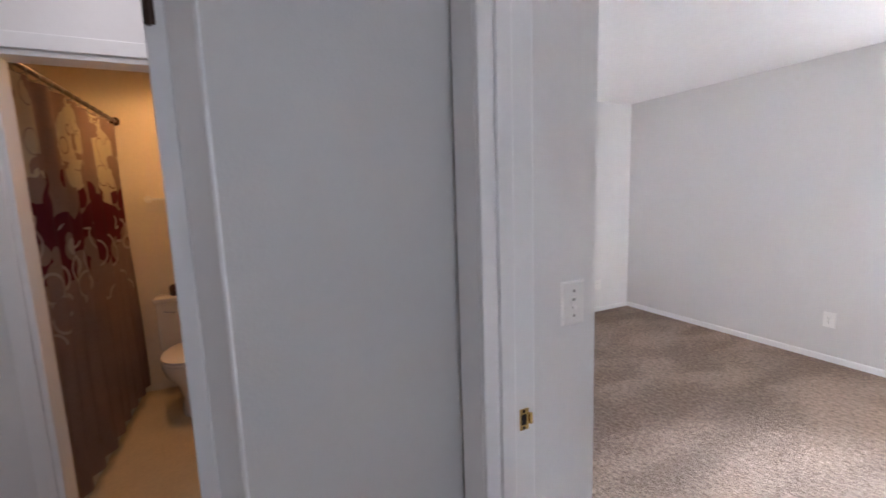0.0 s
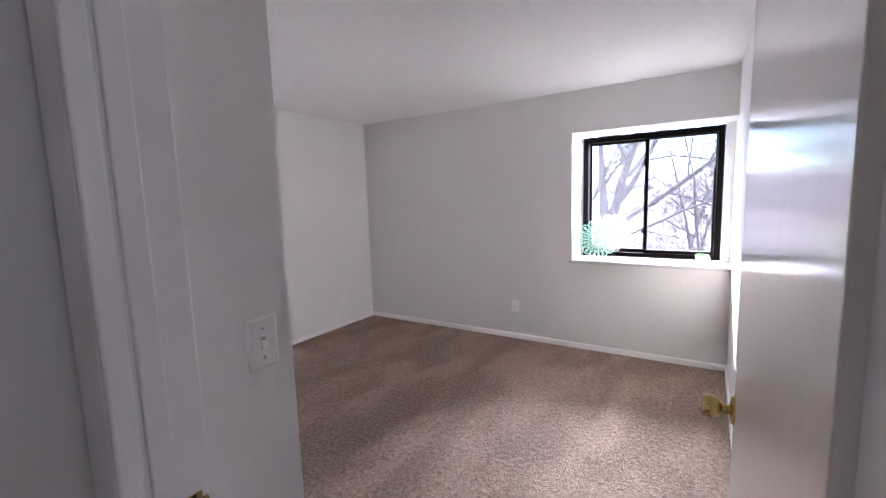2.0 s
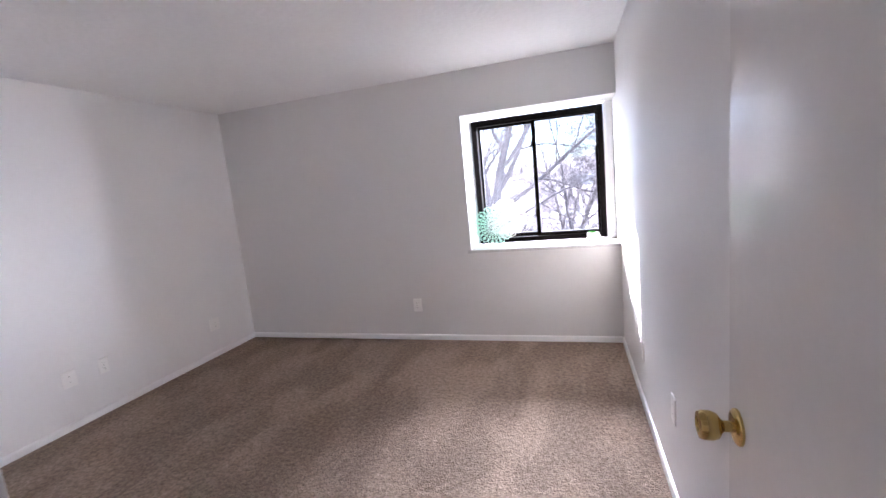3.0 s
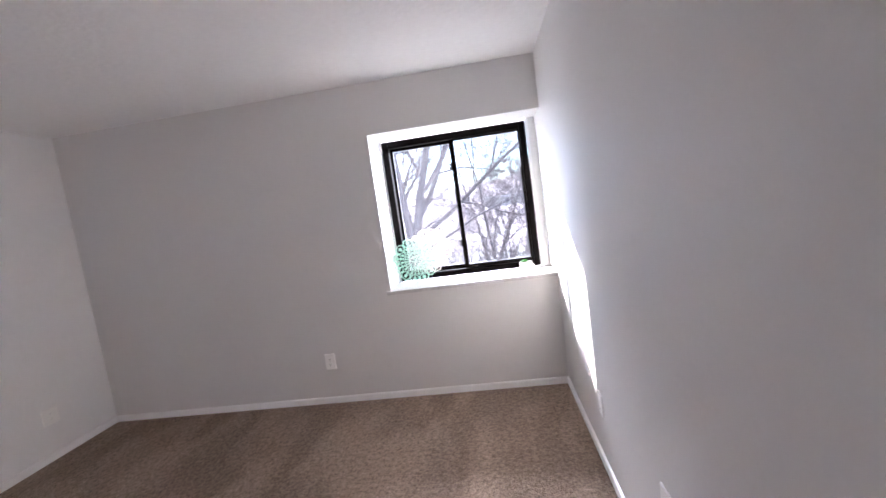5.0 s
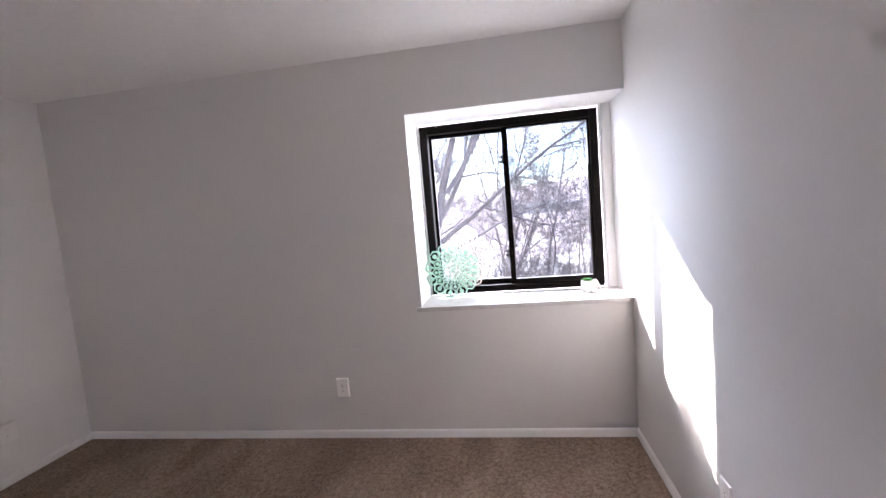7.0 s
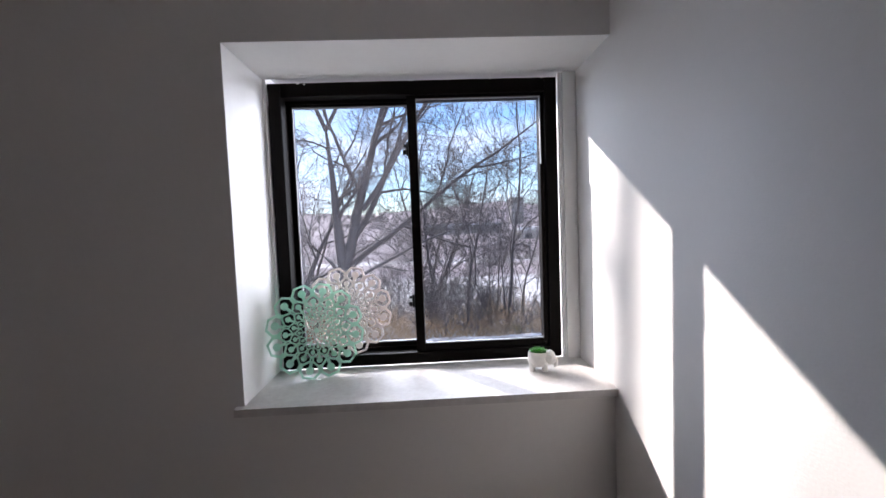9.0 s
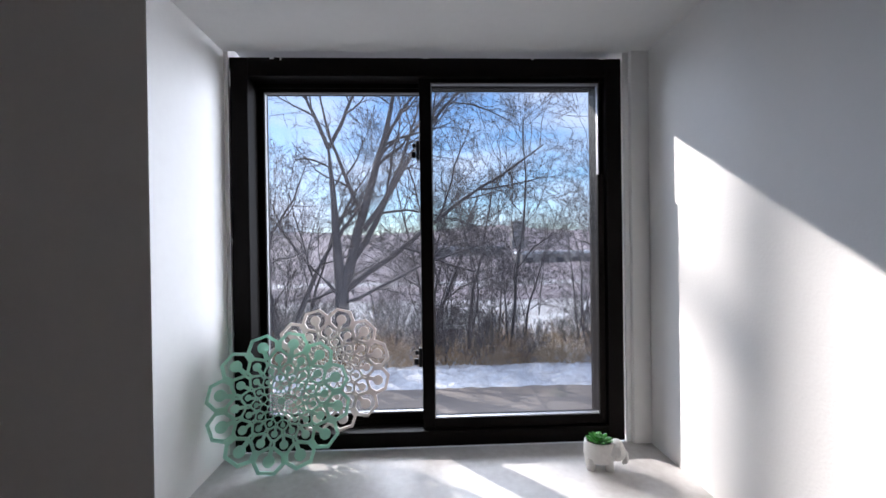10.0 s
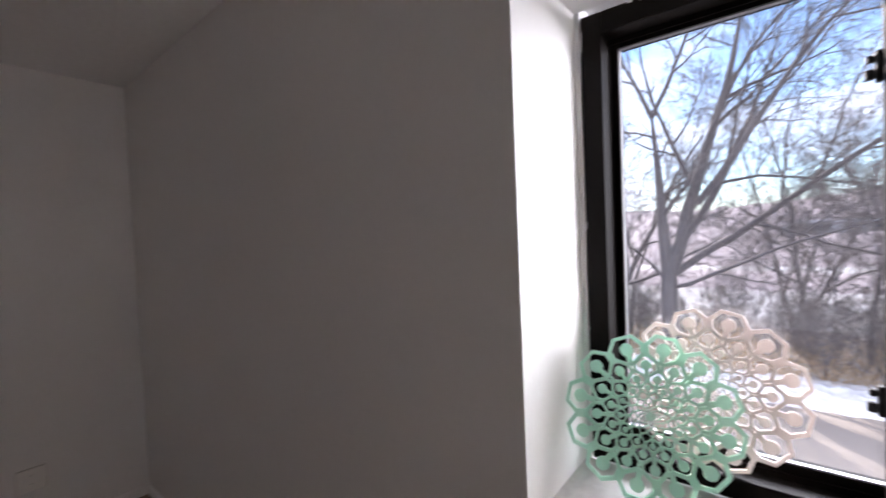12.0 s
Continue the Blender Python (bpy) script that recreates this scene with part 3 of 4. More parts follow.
# ---- things on the sill ----
def doily(label, radius, mat, petals=12):
    """A round openwork panel: rings of six-sided cells growing outward, each with a disc on a stalk."""
    wide = 2 * math.pi / petals

    def prism(bm, pts, z0, z1):
        a = [bm.verts.new((x, y, z0)) for x, y in pts]
        b = [bm.verts.new((x, y, z1)) for x, y in pts]
        n = len(pts)
        bm.faces.new(a[::-1])
        bm.faces.new(b)
        for i in range(n):
            bm.faces.new((a[i], a[(i + 1) % n], b[(i + 1) % n], b[i]))

    def cell(bm, ro, a0, th, first, filled):
        long = 0.37 * ro
        ri, mid = ro - long, ro - long / 2

        def at(r, s):
            return (r * math.cos(a0 + s * wide / 2), r * math.sin(a0 + s * wide / 2))

        half = [(ro, 0.46), (mid + 0.16 * long, 1.0), (mid - 0.20 * long, 1.0), (ri, 0.30)] if first else [(ro, 0.16), (mid + 0.14 * long, 0.94), (mid - 0.20 * long, 1.0), (ri, 0.30)]
        outer = [at(r, q) for r, q in half] + [at(r, -q) for r, q in half[::-1]]
        cx, cy = at(mid, 0)
        inner = [(cx + (x - cx) * 0.77, cy + (y - cy) * 0.77) for x, y in outer]
        n = len(outer)
        vs = [[bm.verts.new((x, y, z)) for x, y in pts] for z in (-th, th) for pts in (outer, inner)]
        for i in range(n):
            k = (i + 1) % n
            bm.faces.new((vs[0][k], vs[0][i], vs[1][i], vs[1][k]))
            bm.faces.new((vs[2][i], vs[2][k], vs[3][k], vs[3][i]))
            bm.faces.new((vs[0][i], vs[0][k], vs[2][k], vs[2][i]))
            bm.faces.new((vs[1][k], vs[1][i], vs[3][i], vs[3][k]))
        if filled:
            c, rr = at(mid + 0.02 * long, 0), 0.22 * long
            prism(bm, [(c[0] + rr * math.cos(2 * math.pi * q / 14), c[1] + rr * math.sin(2 * math.pi * q / 14)) for q in range(14)], -th * 0.86, th * 0.86)
            w = long * 0.085
            p, q = at(mid - long * 0.12, 0), at(ri + 0.03 * long, 0)
            nx, ny = -math.sin(a0) * w, math.cos(a0) * w
            prism(bm, [(p[0] - nx, p[1] - ny), (p[0] + nx, p[1] + ny), (q[0] + nx, q[1] + ny), (q[0] - nx, q[1] - ny)], -th * 0.8, th * 0.8)

    disc = empty("openwork_disc", (0, 0, 0), label, "decoration", "openwork discs")
    first = bmesh.new()
    cell(first, radius, 0.0, 0.0046, True, True)
    petal = part("petal", first, mat, disc)
    for k in range(1, petals):
        ob = new("petal", petal.data)
        ob.parent = disc
        ob.rotation_euler = (0, 0, k * wide)
    rest = bmesh.new()
    ro, ring = radius * 0.745, 1
    while ro > radius * 0.07:
        for k in range(petals):
            cell(rest, ro, wide * (k + 0.5 * (ring % 2)), 0.0045 - 0.00015 * ring, False, ring < 4)
        ro, ring = ro * 0.745, ring + 1
    prism(rest, [(ro * 0.95 * math.cos(2 * math.pi * q / 24), ro * 0.95 * math.sin(2 * math.pi * q / 24)) for q in range(24)], -0.0036, 0.0036)
    part("lattice", rest, mat, disc)
    return disc


def leaning(disc, x, y, rest, r, turn, back, spin):
    """Stands a disc on the height rest, tilted back against what is behind it."""
    disc.matrix_world = (Matrix.Translation((x, y, rest + r * math.cos(radians(back)))) @ Matrix.Rotation(radians(turn), 4, "Z")
                         @ Matrix.Rotation(radians(90 - back), 4, "X") @ Matrix.Rotation(spin, 4, "Z"))


leaning(doily("white openwork flower-pattern disc leaning on the window", 0.187, WHITEL), -0.979, 0.379, SILL_Z + 0.049, 0.186, 0, 7, 0.29)
leaning(doily("mint green openwork flower-pattern disc leaning before a white one", 0.188, MINT), -1.083, 0.258, SILL_Z, 0.188, 19, 12, 0.3)


def planter():
    p = empty("planter", (-0.213, 0.200, SILL_Z), "small white ceramic elephant planter with a green succulent", "planter")
    p.rotation_euler, p.scale = (0, 0, radians(-14)), (0.88, 0.88, 0.92)
    body = bmesh.new()
    loft(body, [oval(0, 0, z, rx, ry, 28, 2.3) for z, rx, ry in
                ((0.018, 0.034, 0.026), (0.022, 0.042, 0.034), (0.045, 0.047, 0.039), (0.066, 0.046, 0.038), (0.078, 0.044, 0.036),
                 (0.080, 0.041, 0.033), (0.078, 0.038, 0.030), (0.070, 0.037, 0.029))])
    b = part("body", body, CERAMIC, p, smooth=True)
    for x, y in ((-0.028, -0.020), (0.026, -0.020), (-0.028, 0.020), (0.026, 0.020)):
        part("leg", loft(bmesh.new(), [oval(x, y, z, r, r, 14) for z, r in ((0, 0.0115), (0.004, 0.0135), (0.020, 0.013), (0.034, 0.012))]), CERAMIC, b, smooth=True)
    head = bmesh.new()
    loft(head, [[(0.040 + a, r * math.cos(q), 0.054 + dz + r * 1.05 * math.sin(q)) for q in (2 * math.pi * k / 18 for k in range(18))]
                for a, dz, r in ((-0.006, 0, 0.024), (0.006, 0.001, 0.030), (0.018, 0.001, 0.029), (0.028, -0.002, 0.022), (0.034, -0.005, 0.012))])
    h = part("head", head, CERAMIC, p, smooth=True)
    trunk = tube(bmesh.new(), [(0.066, 0, 0.050), (0.074, 0, 0.042), (0.076, 0, 0.030), (0.073, 0, 0.020), (0.067, 0, 0.015)], [0.012, 0.011, 0.009, 0.008, 0.006], 12)
    part("trunk", trunk, CERAMIC, h, smooth=True)
    for s in (-1, 1):
        ear = loft(bmesh.new(), [oval(0, 0, z, r * 0.85, r, 18) for z, r in ((-0.003, 0.014), (0, 0.019), (0.003, 0.016))])
        part("ear", ear, CERAMIC, h, smooth=True, m=Matrix.Translation((0.044, s * 0.029, 0.058)) @ Matrix.Rotation(s * radians(-70), 4, "X"))
    part("soil", loft(bmesh.new(), [oval(0, 0, z, 0.0365, 0.0285, 24) for z in (0.0705, 0.0735)]), SOIL, p)
    pl = empty("succulent", (0, 0, 0))
    pl.parent = p
    for ring, (n, r, tilt, ln) in enumerate(((9, 0.010, 66, 0.033), (8, 0.008, 46, 0.029), (6, 0.005, 24, 0.023), (3, 0.002, 8, 0.018))):
        for k in range(n):
            a = 2 * math.pi * (k + 0.5 * (ring % 2)) / n + 0.2 * ring
            bm = bmesh.new()
            loft(bm, [[(w * math.cos(q), t * math.sin(q), z) for q in (2 * math.pi * i / 8 for i in range(8))]
                      for z, w, t in ((0, 0.003, 0.002), (ln * 0.35, 0.0075, 0.003), (ln * 0.7, 0.0085, 0.0028), (ln * 0.9, 0.005, 0.002), (ln, 0.001, 0.0008))])
            m = Matrix.Translation((0, 0, 0.0736)) @ Matrix.Rotation(a, 4, "Z") @ Matrix.Translation((0, r, 0)) @ Matrix.Rotation(radians(-tilt), 4, "X")
            part("leaf", bm, LEAF, pl, smooth=True, m=m)
    return p


planter()


# ---- wall plates ----
def wall_plate(name, label, cat, m, kind_of, w=0.074, h=0.120, group=""):
    """A cover plate in its own space: x across, z up, -y out of the wall."""
    p = empty(name, (0, 0, 0), label, cat, group)
    p.matrix_world = m
    bm = bmesh.new()
    loft(bm, [[(sx * (w / 2 - i), y, sz * (h / 2 - i)) for sx, sz in ((-1, -1), (1, -1), (1, 1), (-1, 1))] for y, i in ((0, 0), (-0.003, 0.0005), (-0.006, 0.004))])
    part("cover", bm, PLATE, p)
    if kind_of == "outlet":
        for z in (-0.020, 0.020):
            f = part("receptacle", loft(bmesh.new(), [[(x, y, z + zz) for x, _, zz in [(a, 0, b) for a, b in [(0.0165 * math.cos(q), max(-0.013, min(0.013, 0.0165 * math.sin(q)))) for q in (2 * math.pi * i / 20 for i in range(20))]]] for y in (-0.0061, -0.0075)]), PLATE, p)
            part("slot", boxes((-0.0075, -0.0055, -0.0079, -0.0076, z - 0.002, z + 0.006)), DARKHOLE, f)
            part("slot", boxes((0.0055, 0.0075, -0.0079, -0.0076, z - 0.002, z + 0.006)), DARKHOLE, f)
            part("slot", boxes((-0.002, 0.002, -0.0079, -0.0076, z - 0.0095, z - 0.0055)), DARKHOLE, f)
        part("screw", turned([(0.003, 0), (0.003, 0.001)], 10), SCREW, p, m=Matrix.Translation((0, -0.0061, 0)) @ Matrix.Rotation(radians(90), 4, "X"))
    elif kind_of == "switch":
        part("slot", boxes((-0.005, 0.005, -0.0066, -0.0061, -0.012, 0.012)), SCREW, p)
        lever = bmesh.new()
        loft(lever, [[(sx * wx, y, z + sz * hz) for sx, sz in ((-1, -1), (1, -1), (1, 1), (-1, 1))] for y, z, wx, hz in ((-0.0066, -0.001, 0.0042, 0.007), (-0.013, -0.006, 0.0036, 0.005), (-0.018, -0.009, 0.003, 0.0035))])
        part("toggle", lever, PLATE, p)
        for z in (-0.030, 0.030):
            part("screw", turned([(0.0035, 0), (0.0035, 0.0015)], 10), SCREW, p, m=Matrix.Translation((0, -0.0061, z)) @ Matrix.Rotation(radians(90), 4, "X"))
    elif kind_of == "blank":
        for z in (-0.021, 0.021):
            part("screw", turned([(0.003, 0), (0.003, 0.001)], 10), SCREW, p, m=Matrix.Translation((0, -0.0061, z)) @ Matrix.Rotation(radians(90), 4, "X"))
    return p


def on_north(x, z): return pose(x, 0, z)
def on_east(y, z): return pose(0, y, z, 0, 0, -90)
def on_west(y, z): return pose(LEFT, y, z, 0, 0, 90)


wall_plate("outlet", "white duplex outlet on the wall under the window side", "outlet", on_north(-1.845, 0.346), "outlet", 0.084, 0.128, "outlets")
wall_plate("outlet", "white duplex outlet at the edge of the sun patch", "outlet", on_east(-1.02, 0.352), "outlet", 0.074, 0.118, "outlets")
wall_plate("outlet", "white cable plate low on the sunlit wall", "outlet", on_east(-1.82, 0.42), "blank", 0.074, 0.118, "outlets")
wall_plate("outlet", "white painted double blank plate on the off-white wall", "outlet", on_west(-0.50, 0.32), "blank", 0.118, 0.118, "outlets")
wall_plate("outlet", "white duplex outlet on the off-white wall", "outlet", on_west(-1.55, 0.36), "outlet", 0.074, 0.118, "outlets")
wall_plate("outlet", "white blank plate on the off-white wall", "outlet", on_west(-1.78, 0.36), "blank", 0.095, 0.118, "outlets")
wall_plate("light_switch", "white toggle light switch beside the bedroom door", "light switch", pose(STUB_X, -3.507, 1.203, 0, 0, 90), "switch", 0.068, 0.106)


# ---- bathroom things ----
def shower_curtain():
    c = empty("shower_curtain", (-3.15, -5.00, 0), "taupe shower curtain printed with cream leaves and wine red", "shower curtain")
    bm = bmesh.new()
    nu, nv = 110, 26
    grid = []
    for j in range(nv + 1):
        z = 0.10 + (2.03 - 0.10) * j / nv
        row = []
        for i in range(nu + 1):
            u = i / nu
            x = -0.78 + 1.52 * u
            fold = 0.018 * math.sin(2 * math.pi * 8.5 * u + 0.5 * math.sin(5 * u)) * (1.15 - 0.4 * j / nv)
            row.append(bm.verts.new((x, fold + 0.008 * math.sin(13 * u + 3 * z), z)))
        grid.append(row)
    for j in range(nv):
        for i in range(nu):
            bm.faces.new((grid[j][i], grid[j][i + 1], grid[j + 1][i + 1], grid[j + 1][i]))
    bmesh.ops.solidify(bm, geom=bm.faces[:], thickness=0.0015)
    part("cloth", bm, CURTAIN, c, smooth=True)
    for k in range(12):
        x = -0.74 + 1.44 * k / 11
        pts = [(x, 0.024 * math.cos(a), 2.052 + 0.024 * math.sin(a)) for a in (2 * math.pi * q / 14 for q in range(15))]
        part("ring", tube(bmesh.new(), pts, 0.002, 6), STEEL, c, smooth=True)
    return c


shower_curtain()
rod = solid("curtain_rod", tube(bmesh.new(), [(-3.998, -5.00, 2.064), (-2.362, -5.00, 2.064)], 0.0125, 14), DARKMETAL, "dark bronze shower curtain rod", "curtain rod", smooth=True)
for x, s in ((-3.999, 1), (-2.361, -1)):
    part("flange", turned([(0.03, 0), (0.03, 0.004), (0.018, 0.012)], 20), DARKMETAL, rod, smooth=True, m=Matrix.Translation((x, -5.00, 2.064)) @ Matrix.Rotation(radians(90 * s), 4, "Y"))


def bathtub():
    t = empty("bathtub", (-3.18, -5.36, 0.004), "white enamelled bathtub behind the curtain", "bathtub")
    part("apron", boxes((-0.80, 0.80, 0.285, 0.32, 0, 0.40), bevel=0.008), PORCELAIN, t)
    part("rim", boxes((-0.80, 0.80, -0.29, -0.22, 0.36, 0.40), (-0.80, -0.70, -0.22, 0.284, 0.36, 0.40), (0.70, 0.80, -0.22, 0.284, 0.36, 0.40), bevel=0.01), PORCELAIN, t)
    part("basin", boxes((-0.70, 0.70, -0.22, 0.284, 0, 0.08), bevel=0.02), PORCELAIN, t)
    return t


bathtub()


def toilet():
    t = empty("toilet", (-3.99, -4.63, 0.004), "white porcelain toilet with closed seat", "toilet")
    t.rotation_euler = (0, 0, 0)
    bowl = bmesh.new()
    loft(bowl, [oval(cx, 0, z, rx, ry, 28, 2.3) for z, cx, rx, ry in
                ((0.0, 0.42, 0.20, 0.095), (0.02, 0.42, 0.20, 0.10), (0.12, 0.42, 0.175, 0.09), (0.22, 0.44, 0.19, 0.115), (0.30, 0.46, 0.235, 0.165), (0.37, 0.465, 0.25, 0.185), (0.39, 0.465, 0.25, 0.185))])
    part("bowl", bowl, PORCELAIN, t, smooth=True)
    part("seat", loft(bmesh.new(), [oval(0.47, 0, z, 0.25 - i, 0.188 - i, 28, 2.2) for z, i in ((0.391, 0.006), (0.396, 0), (0.407, 0), (0.412, 0.006))]), PORCELAIN, t, smooth=True)
    part("lid", loft(bmesh.new(), [oval(0.47, 0, z, 0.248 - i, 0.186 - i, 28, 2.2) for z, i in ((0.413, 0.004), (0.418, 0), (0.428, 0.002), (0.433, 0.02))]), PORCELAIN, t, smooth=True)
    tank = part("tank", boxes((0.02, 0.21, -0.235, 0.235, 0.37, 0.735), bevel=0.018), PORCELAIN, t, smooth=True)
    part("tank_lid", boxes((0.012, 0.222, -0.245, 0.245, 0.7355, 0.77), bevel=0.010), PORCELAIN, tank, smooth=True)
    part("flush_lever", tube(bmesh.new(), [(0.212, -0.18, 0.67), (0.226, -0.18, 0.67), (0.228, -0.15, 0.665), (0.228, -0.11, 0.66)], 0.006, 8), STEEL, tank, "chrome flush lever", True)
    return t


toilet()
bk = bmesh.new()
loft(bk, [oval(0, 0, z, r, r * 0.8, 22, 2.6) for z, r in ((0, 0.066), (0.01, 0.072), (0.05, 0.078), (0.09, 0.074), (0.10, 0.062), (0.092, 0.055))])
basket = solid("basket", bk, BASKET, "small dark wicker basket on the toilet tank", "basket", smooth=True)
basket.location, basket.scale = (-3.875, -4.73, 0.775), (0.75, 0.75, 0.75)


def towel_hook():
    h = empty("towel_ring", (-3.999, -4.86, 1.50), "pale towel holder on the bathroom wall", "towel holder")
    r90 = Matrix.Rotation(radians(90), 4, "Y")
    part("rosette", turned([(0.026, 0), (0.026, 0.008), (0.014, 0.014), (0.012, 0.055)], 18), CERAMIC, h, smooth=True, m=r90)
    part("rosette", turned([(0.026, 0), (0.026, 0.008), (0.014, 0.014), (0.012, 0.055)], 18), CERAMIC, h, smooth=True, m=Matrix.Translation((0, 0.46, 0)) @ r90)
    part("bar", tube(bmesh.new(), [(0.050, 0.0, 0), (0.050, 0.46, 0)], 0.009, 10), CERAMIC, h, smooth=True)
    return h


towel_hook()

# ---- outside ----
GROUND = -2.75
rng = random.Random(11)


def sheet(x0, x1, y0, y1, nx, ny, height):
    bm = bmesh.new()
    g = [[bm.verts.new((x0 + (x1 - x0) * i / nx, y0 + (y1 - y0) * (j / ny) ** 2, 0)) for i in range(nx + 1)] for j in range(ny + 1)]
    for row in g:
        for v in row:
            v.co.z = height(v.co.x, v.co.y)
    for j in range(ny):
        for i in range(nx):
            bm.faces.new((g[j][i], g[j][i + 1], g[j + 1][i + 1], g[j + 1][i]))
    return bm


def land(x, y):
    z = GROUND + 0.10 * noise.noise((x * 0.15, y * 0.15, 0)) * min(1, max(0, (y - 14) / 6))
    if y > 16:
        z -= 2.2 * min(1, (y - 16) / 20)
    return z


solid("ground", sheet(-900, 900, 0.6, 1500, 90, 120, land), FIELD, "snow-patched winter ground reaching the horizon", "ground", kind="structure")
solid("driveway", boxes((-60, 60, 0.62, 11.6, GROUND - 0.05, GROUND + 0.012)), DRIVE, "dry brown-grey asphalt drive with tree shadows", "driveway", kind="structure")


def bank(x, y):
    s = max(0.0, math.sin(math.pi * (y - 11.3) / 2.6))
    return GROUND - 0.02 + s * (0.20 + 0.12 * noise.noise((x * 0.8, y * 1.5, 3))) + (0.15 * noise.noise((x * 2.2, y * 4.5, 1)) + 0.09 * noise.noise((x * 6.5, y * 9, 2))) * s


bmb = bmesh.new()
g = [[bmb.verts.new((-24 + 0.10 * i, 11.3 + 0.065 * j, bank(-24 + 0.10 * i, 11.3 + 0.065 * j))) for i in range(481)] for j in range(41)]
for j in range(40):
    for i in range(480):
        bmb.faces.new((g[j][i], g[j][i + 1], g[j + 1][i + 1], g[j + 1][i]))
solid("snow_bank", bmb, SNOW, "ridge of trodden snow along the drive", "snow", kind="structure", smooth=True)


class Limbs:
    """Collects tapered tubes into one mesh."""

    def __init__(self):
        self.v, self.f = [], []

    def tube(self, pts, radii, n):
        base = len(self.v)
        for i, p in enumerate(pts):
            d = (pts[min(i + 1, len(pts) - 1)] - pts[max(i - 1, 0)]).normalized()
            u = d.orthogonal().normalized()
            w = d.cross(u)
            for k in range(n):
                a = 2 * math.pi * k / n
                self.v.append(p + radii[i] * (math.cos(a) * u + math.sin(a) * w))
        for i in range(len(pts) - 1):
            for k in range(n):
                self.f.append((base + i * n + k, base + i * n + (k + 1) % n, base + (i + 1) * n + (k + 1) % n, base + (i + 1) * n + k))

    def mesh(self, name, mat):
        me = bpy.data.meshes.new(name)
        me.from_pydata([tuple(p) for p in self.v], [], self.f)
        me.materials.append(mat)
        me.shade_smooth()
        return me


def grow(wood, twigs, p, d, length, r, level, rnd, deepest, up=0.12, calm=1.0, counts=(9, 8, 6, 3)):
    """A limb that wanders and tapers and sends out side limbs."""
    n = (9, 8, 6, 5, 4)[level]
    pts, radii = [p.copy()], [r]
    q, dd = p.copy(), d.copy()
    for i in range(n):
        dd = (dd + Vector((rnd.gauss(0, 1), rnd.gauss(0, 1), rnd.gauss(0, 1) + up)) * (0.09 * calm, 0.13, 0.17, 0.2, 0.22)[level]).normalized()
        q = q + dd * (length / n)
        pts.append(q.copy())
        radii.append(max(0.006, r * (1 - 0.78 * (i + 1) / n)))
    (wood if level < 2 else twigs).tube(pts, radii, (8, 6, 4, 3, 3)[level])
    if level >= deepest:
        return q
    count = counts[level]
    for k in range(count):
        f = (0.25 if level == 0 else 0.18) + 0.80 * (k + rnd.random() * 0.7) / count
        f = min(f, 0.98)
        i = min(int(f * n), n - 1)
        at = pts[i].lerp(pts[i + 1], f * n - i)
        axis = (pts[i + 1] - pts[i]).normalized()
        side = Matrix.Rotation(rnd.random() * 2 * math.pi, 3, axis) @ axis.orthogonal().normalized()
        out = (axis * rnd.uniform(0.55, 1.0) + side * rnd.uniform(0.6, 1.0)).normalized()
        grow(wood, twigs, at, out, length * rnd.uniform(0.38, 0.62) * (1.1 - 0.5 * f), radii[i] * rnd.uniform(0.42, 0.62), level + 1, rnd, deepest, up, calm, counts)
    return q


def tree(seed, at, stems, deepest=3, label="", spread=0.12):
    """stems: (lean east, lean north, length, radius) from the tree's foot."""
    rnd = random.Random(seed)
    wood, twigs = Limbs(), Limbs()
    for lx, ly, ln, r in stems:
        grow(wood, twigs, Vector((lx * 0.12, ly * 0.12, -0.1)), Vector((lx, ly, 1)).normalized(), ln, r, 0, rnd, deepest, spread)
    t = empty("tree", at, label or "bare grey-brown tree in winter", "tree", "bare trees")
    for nm, lim, mt in (("trunk", wood, BARK), ("crown", twigs, TWIG)):
        ob = new(nm, lim.mesh(nm, mt))
        ob.parent = t
    return t


foot = land(0, 15)


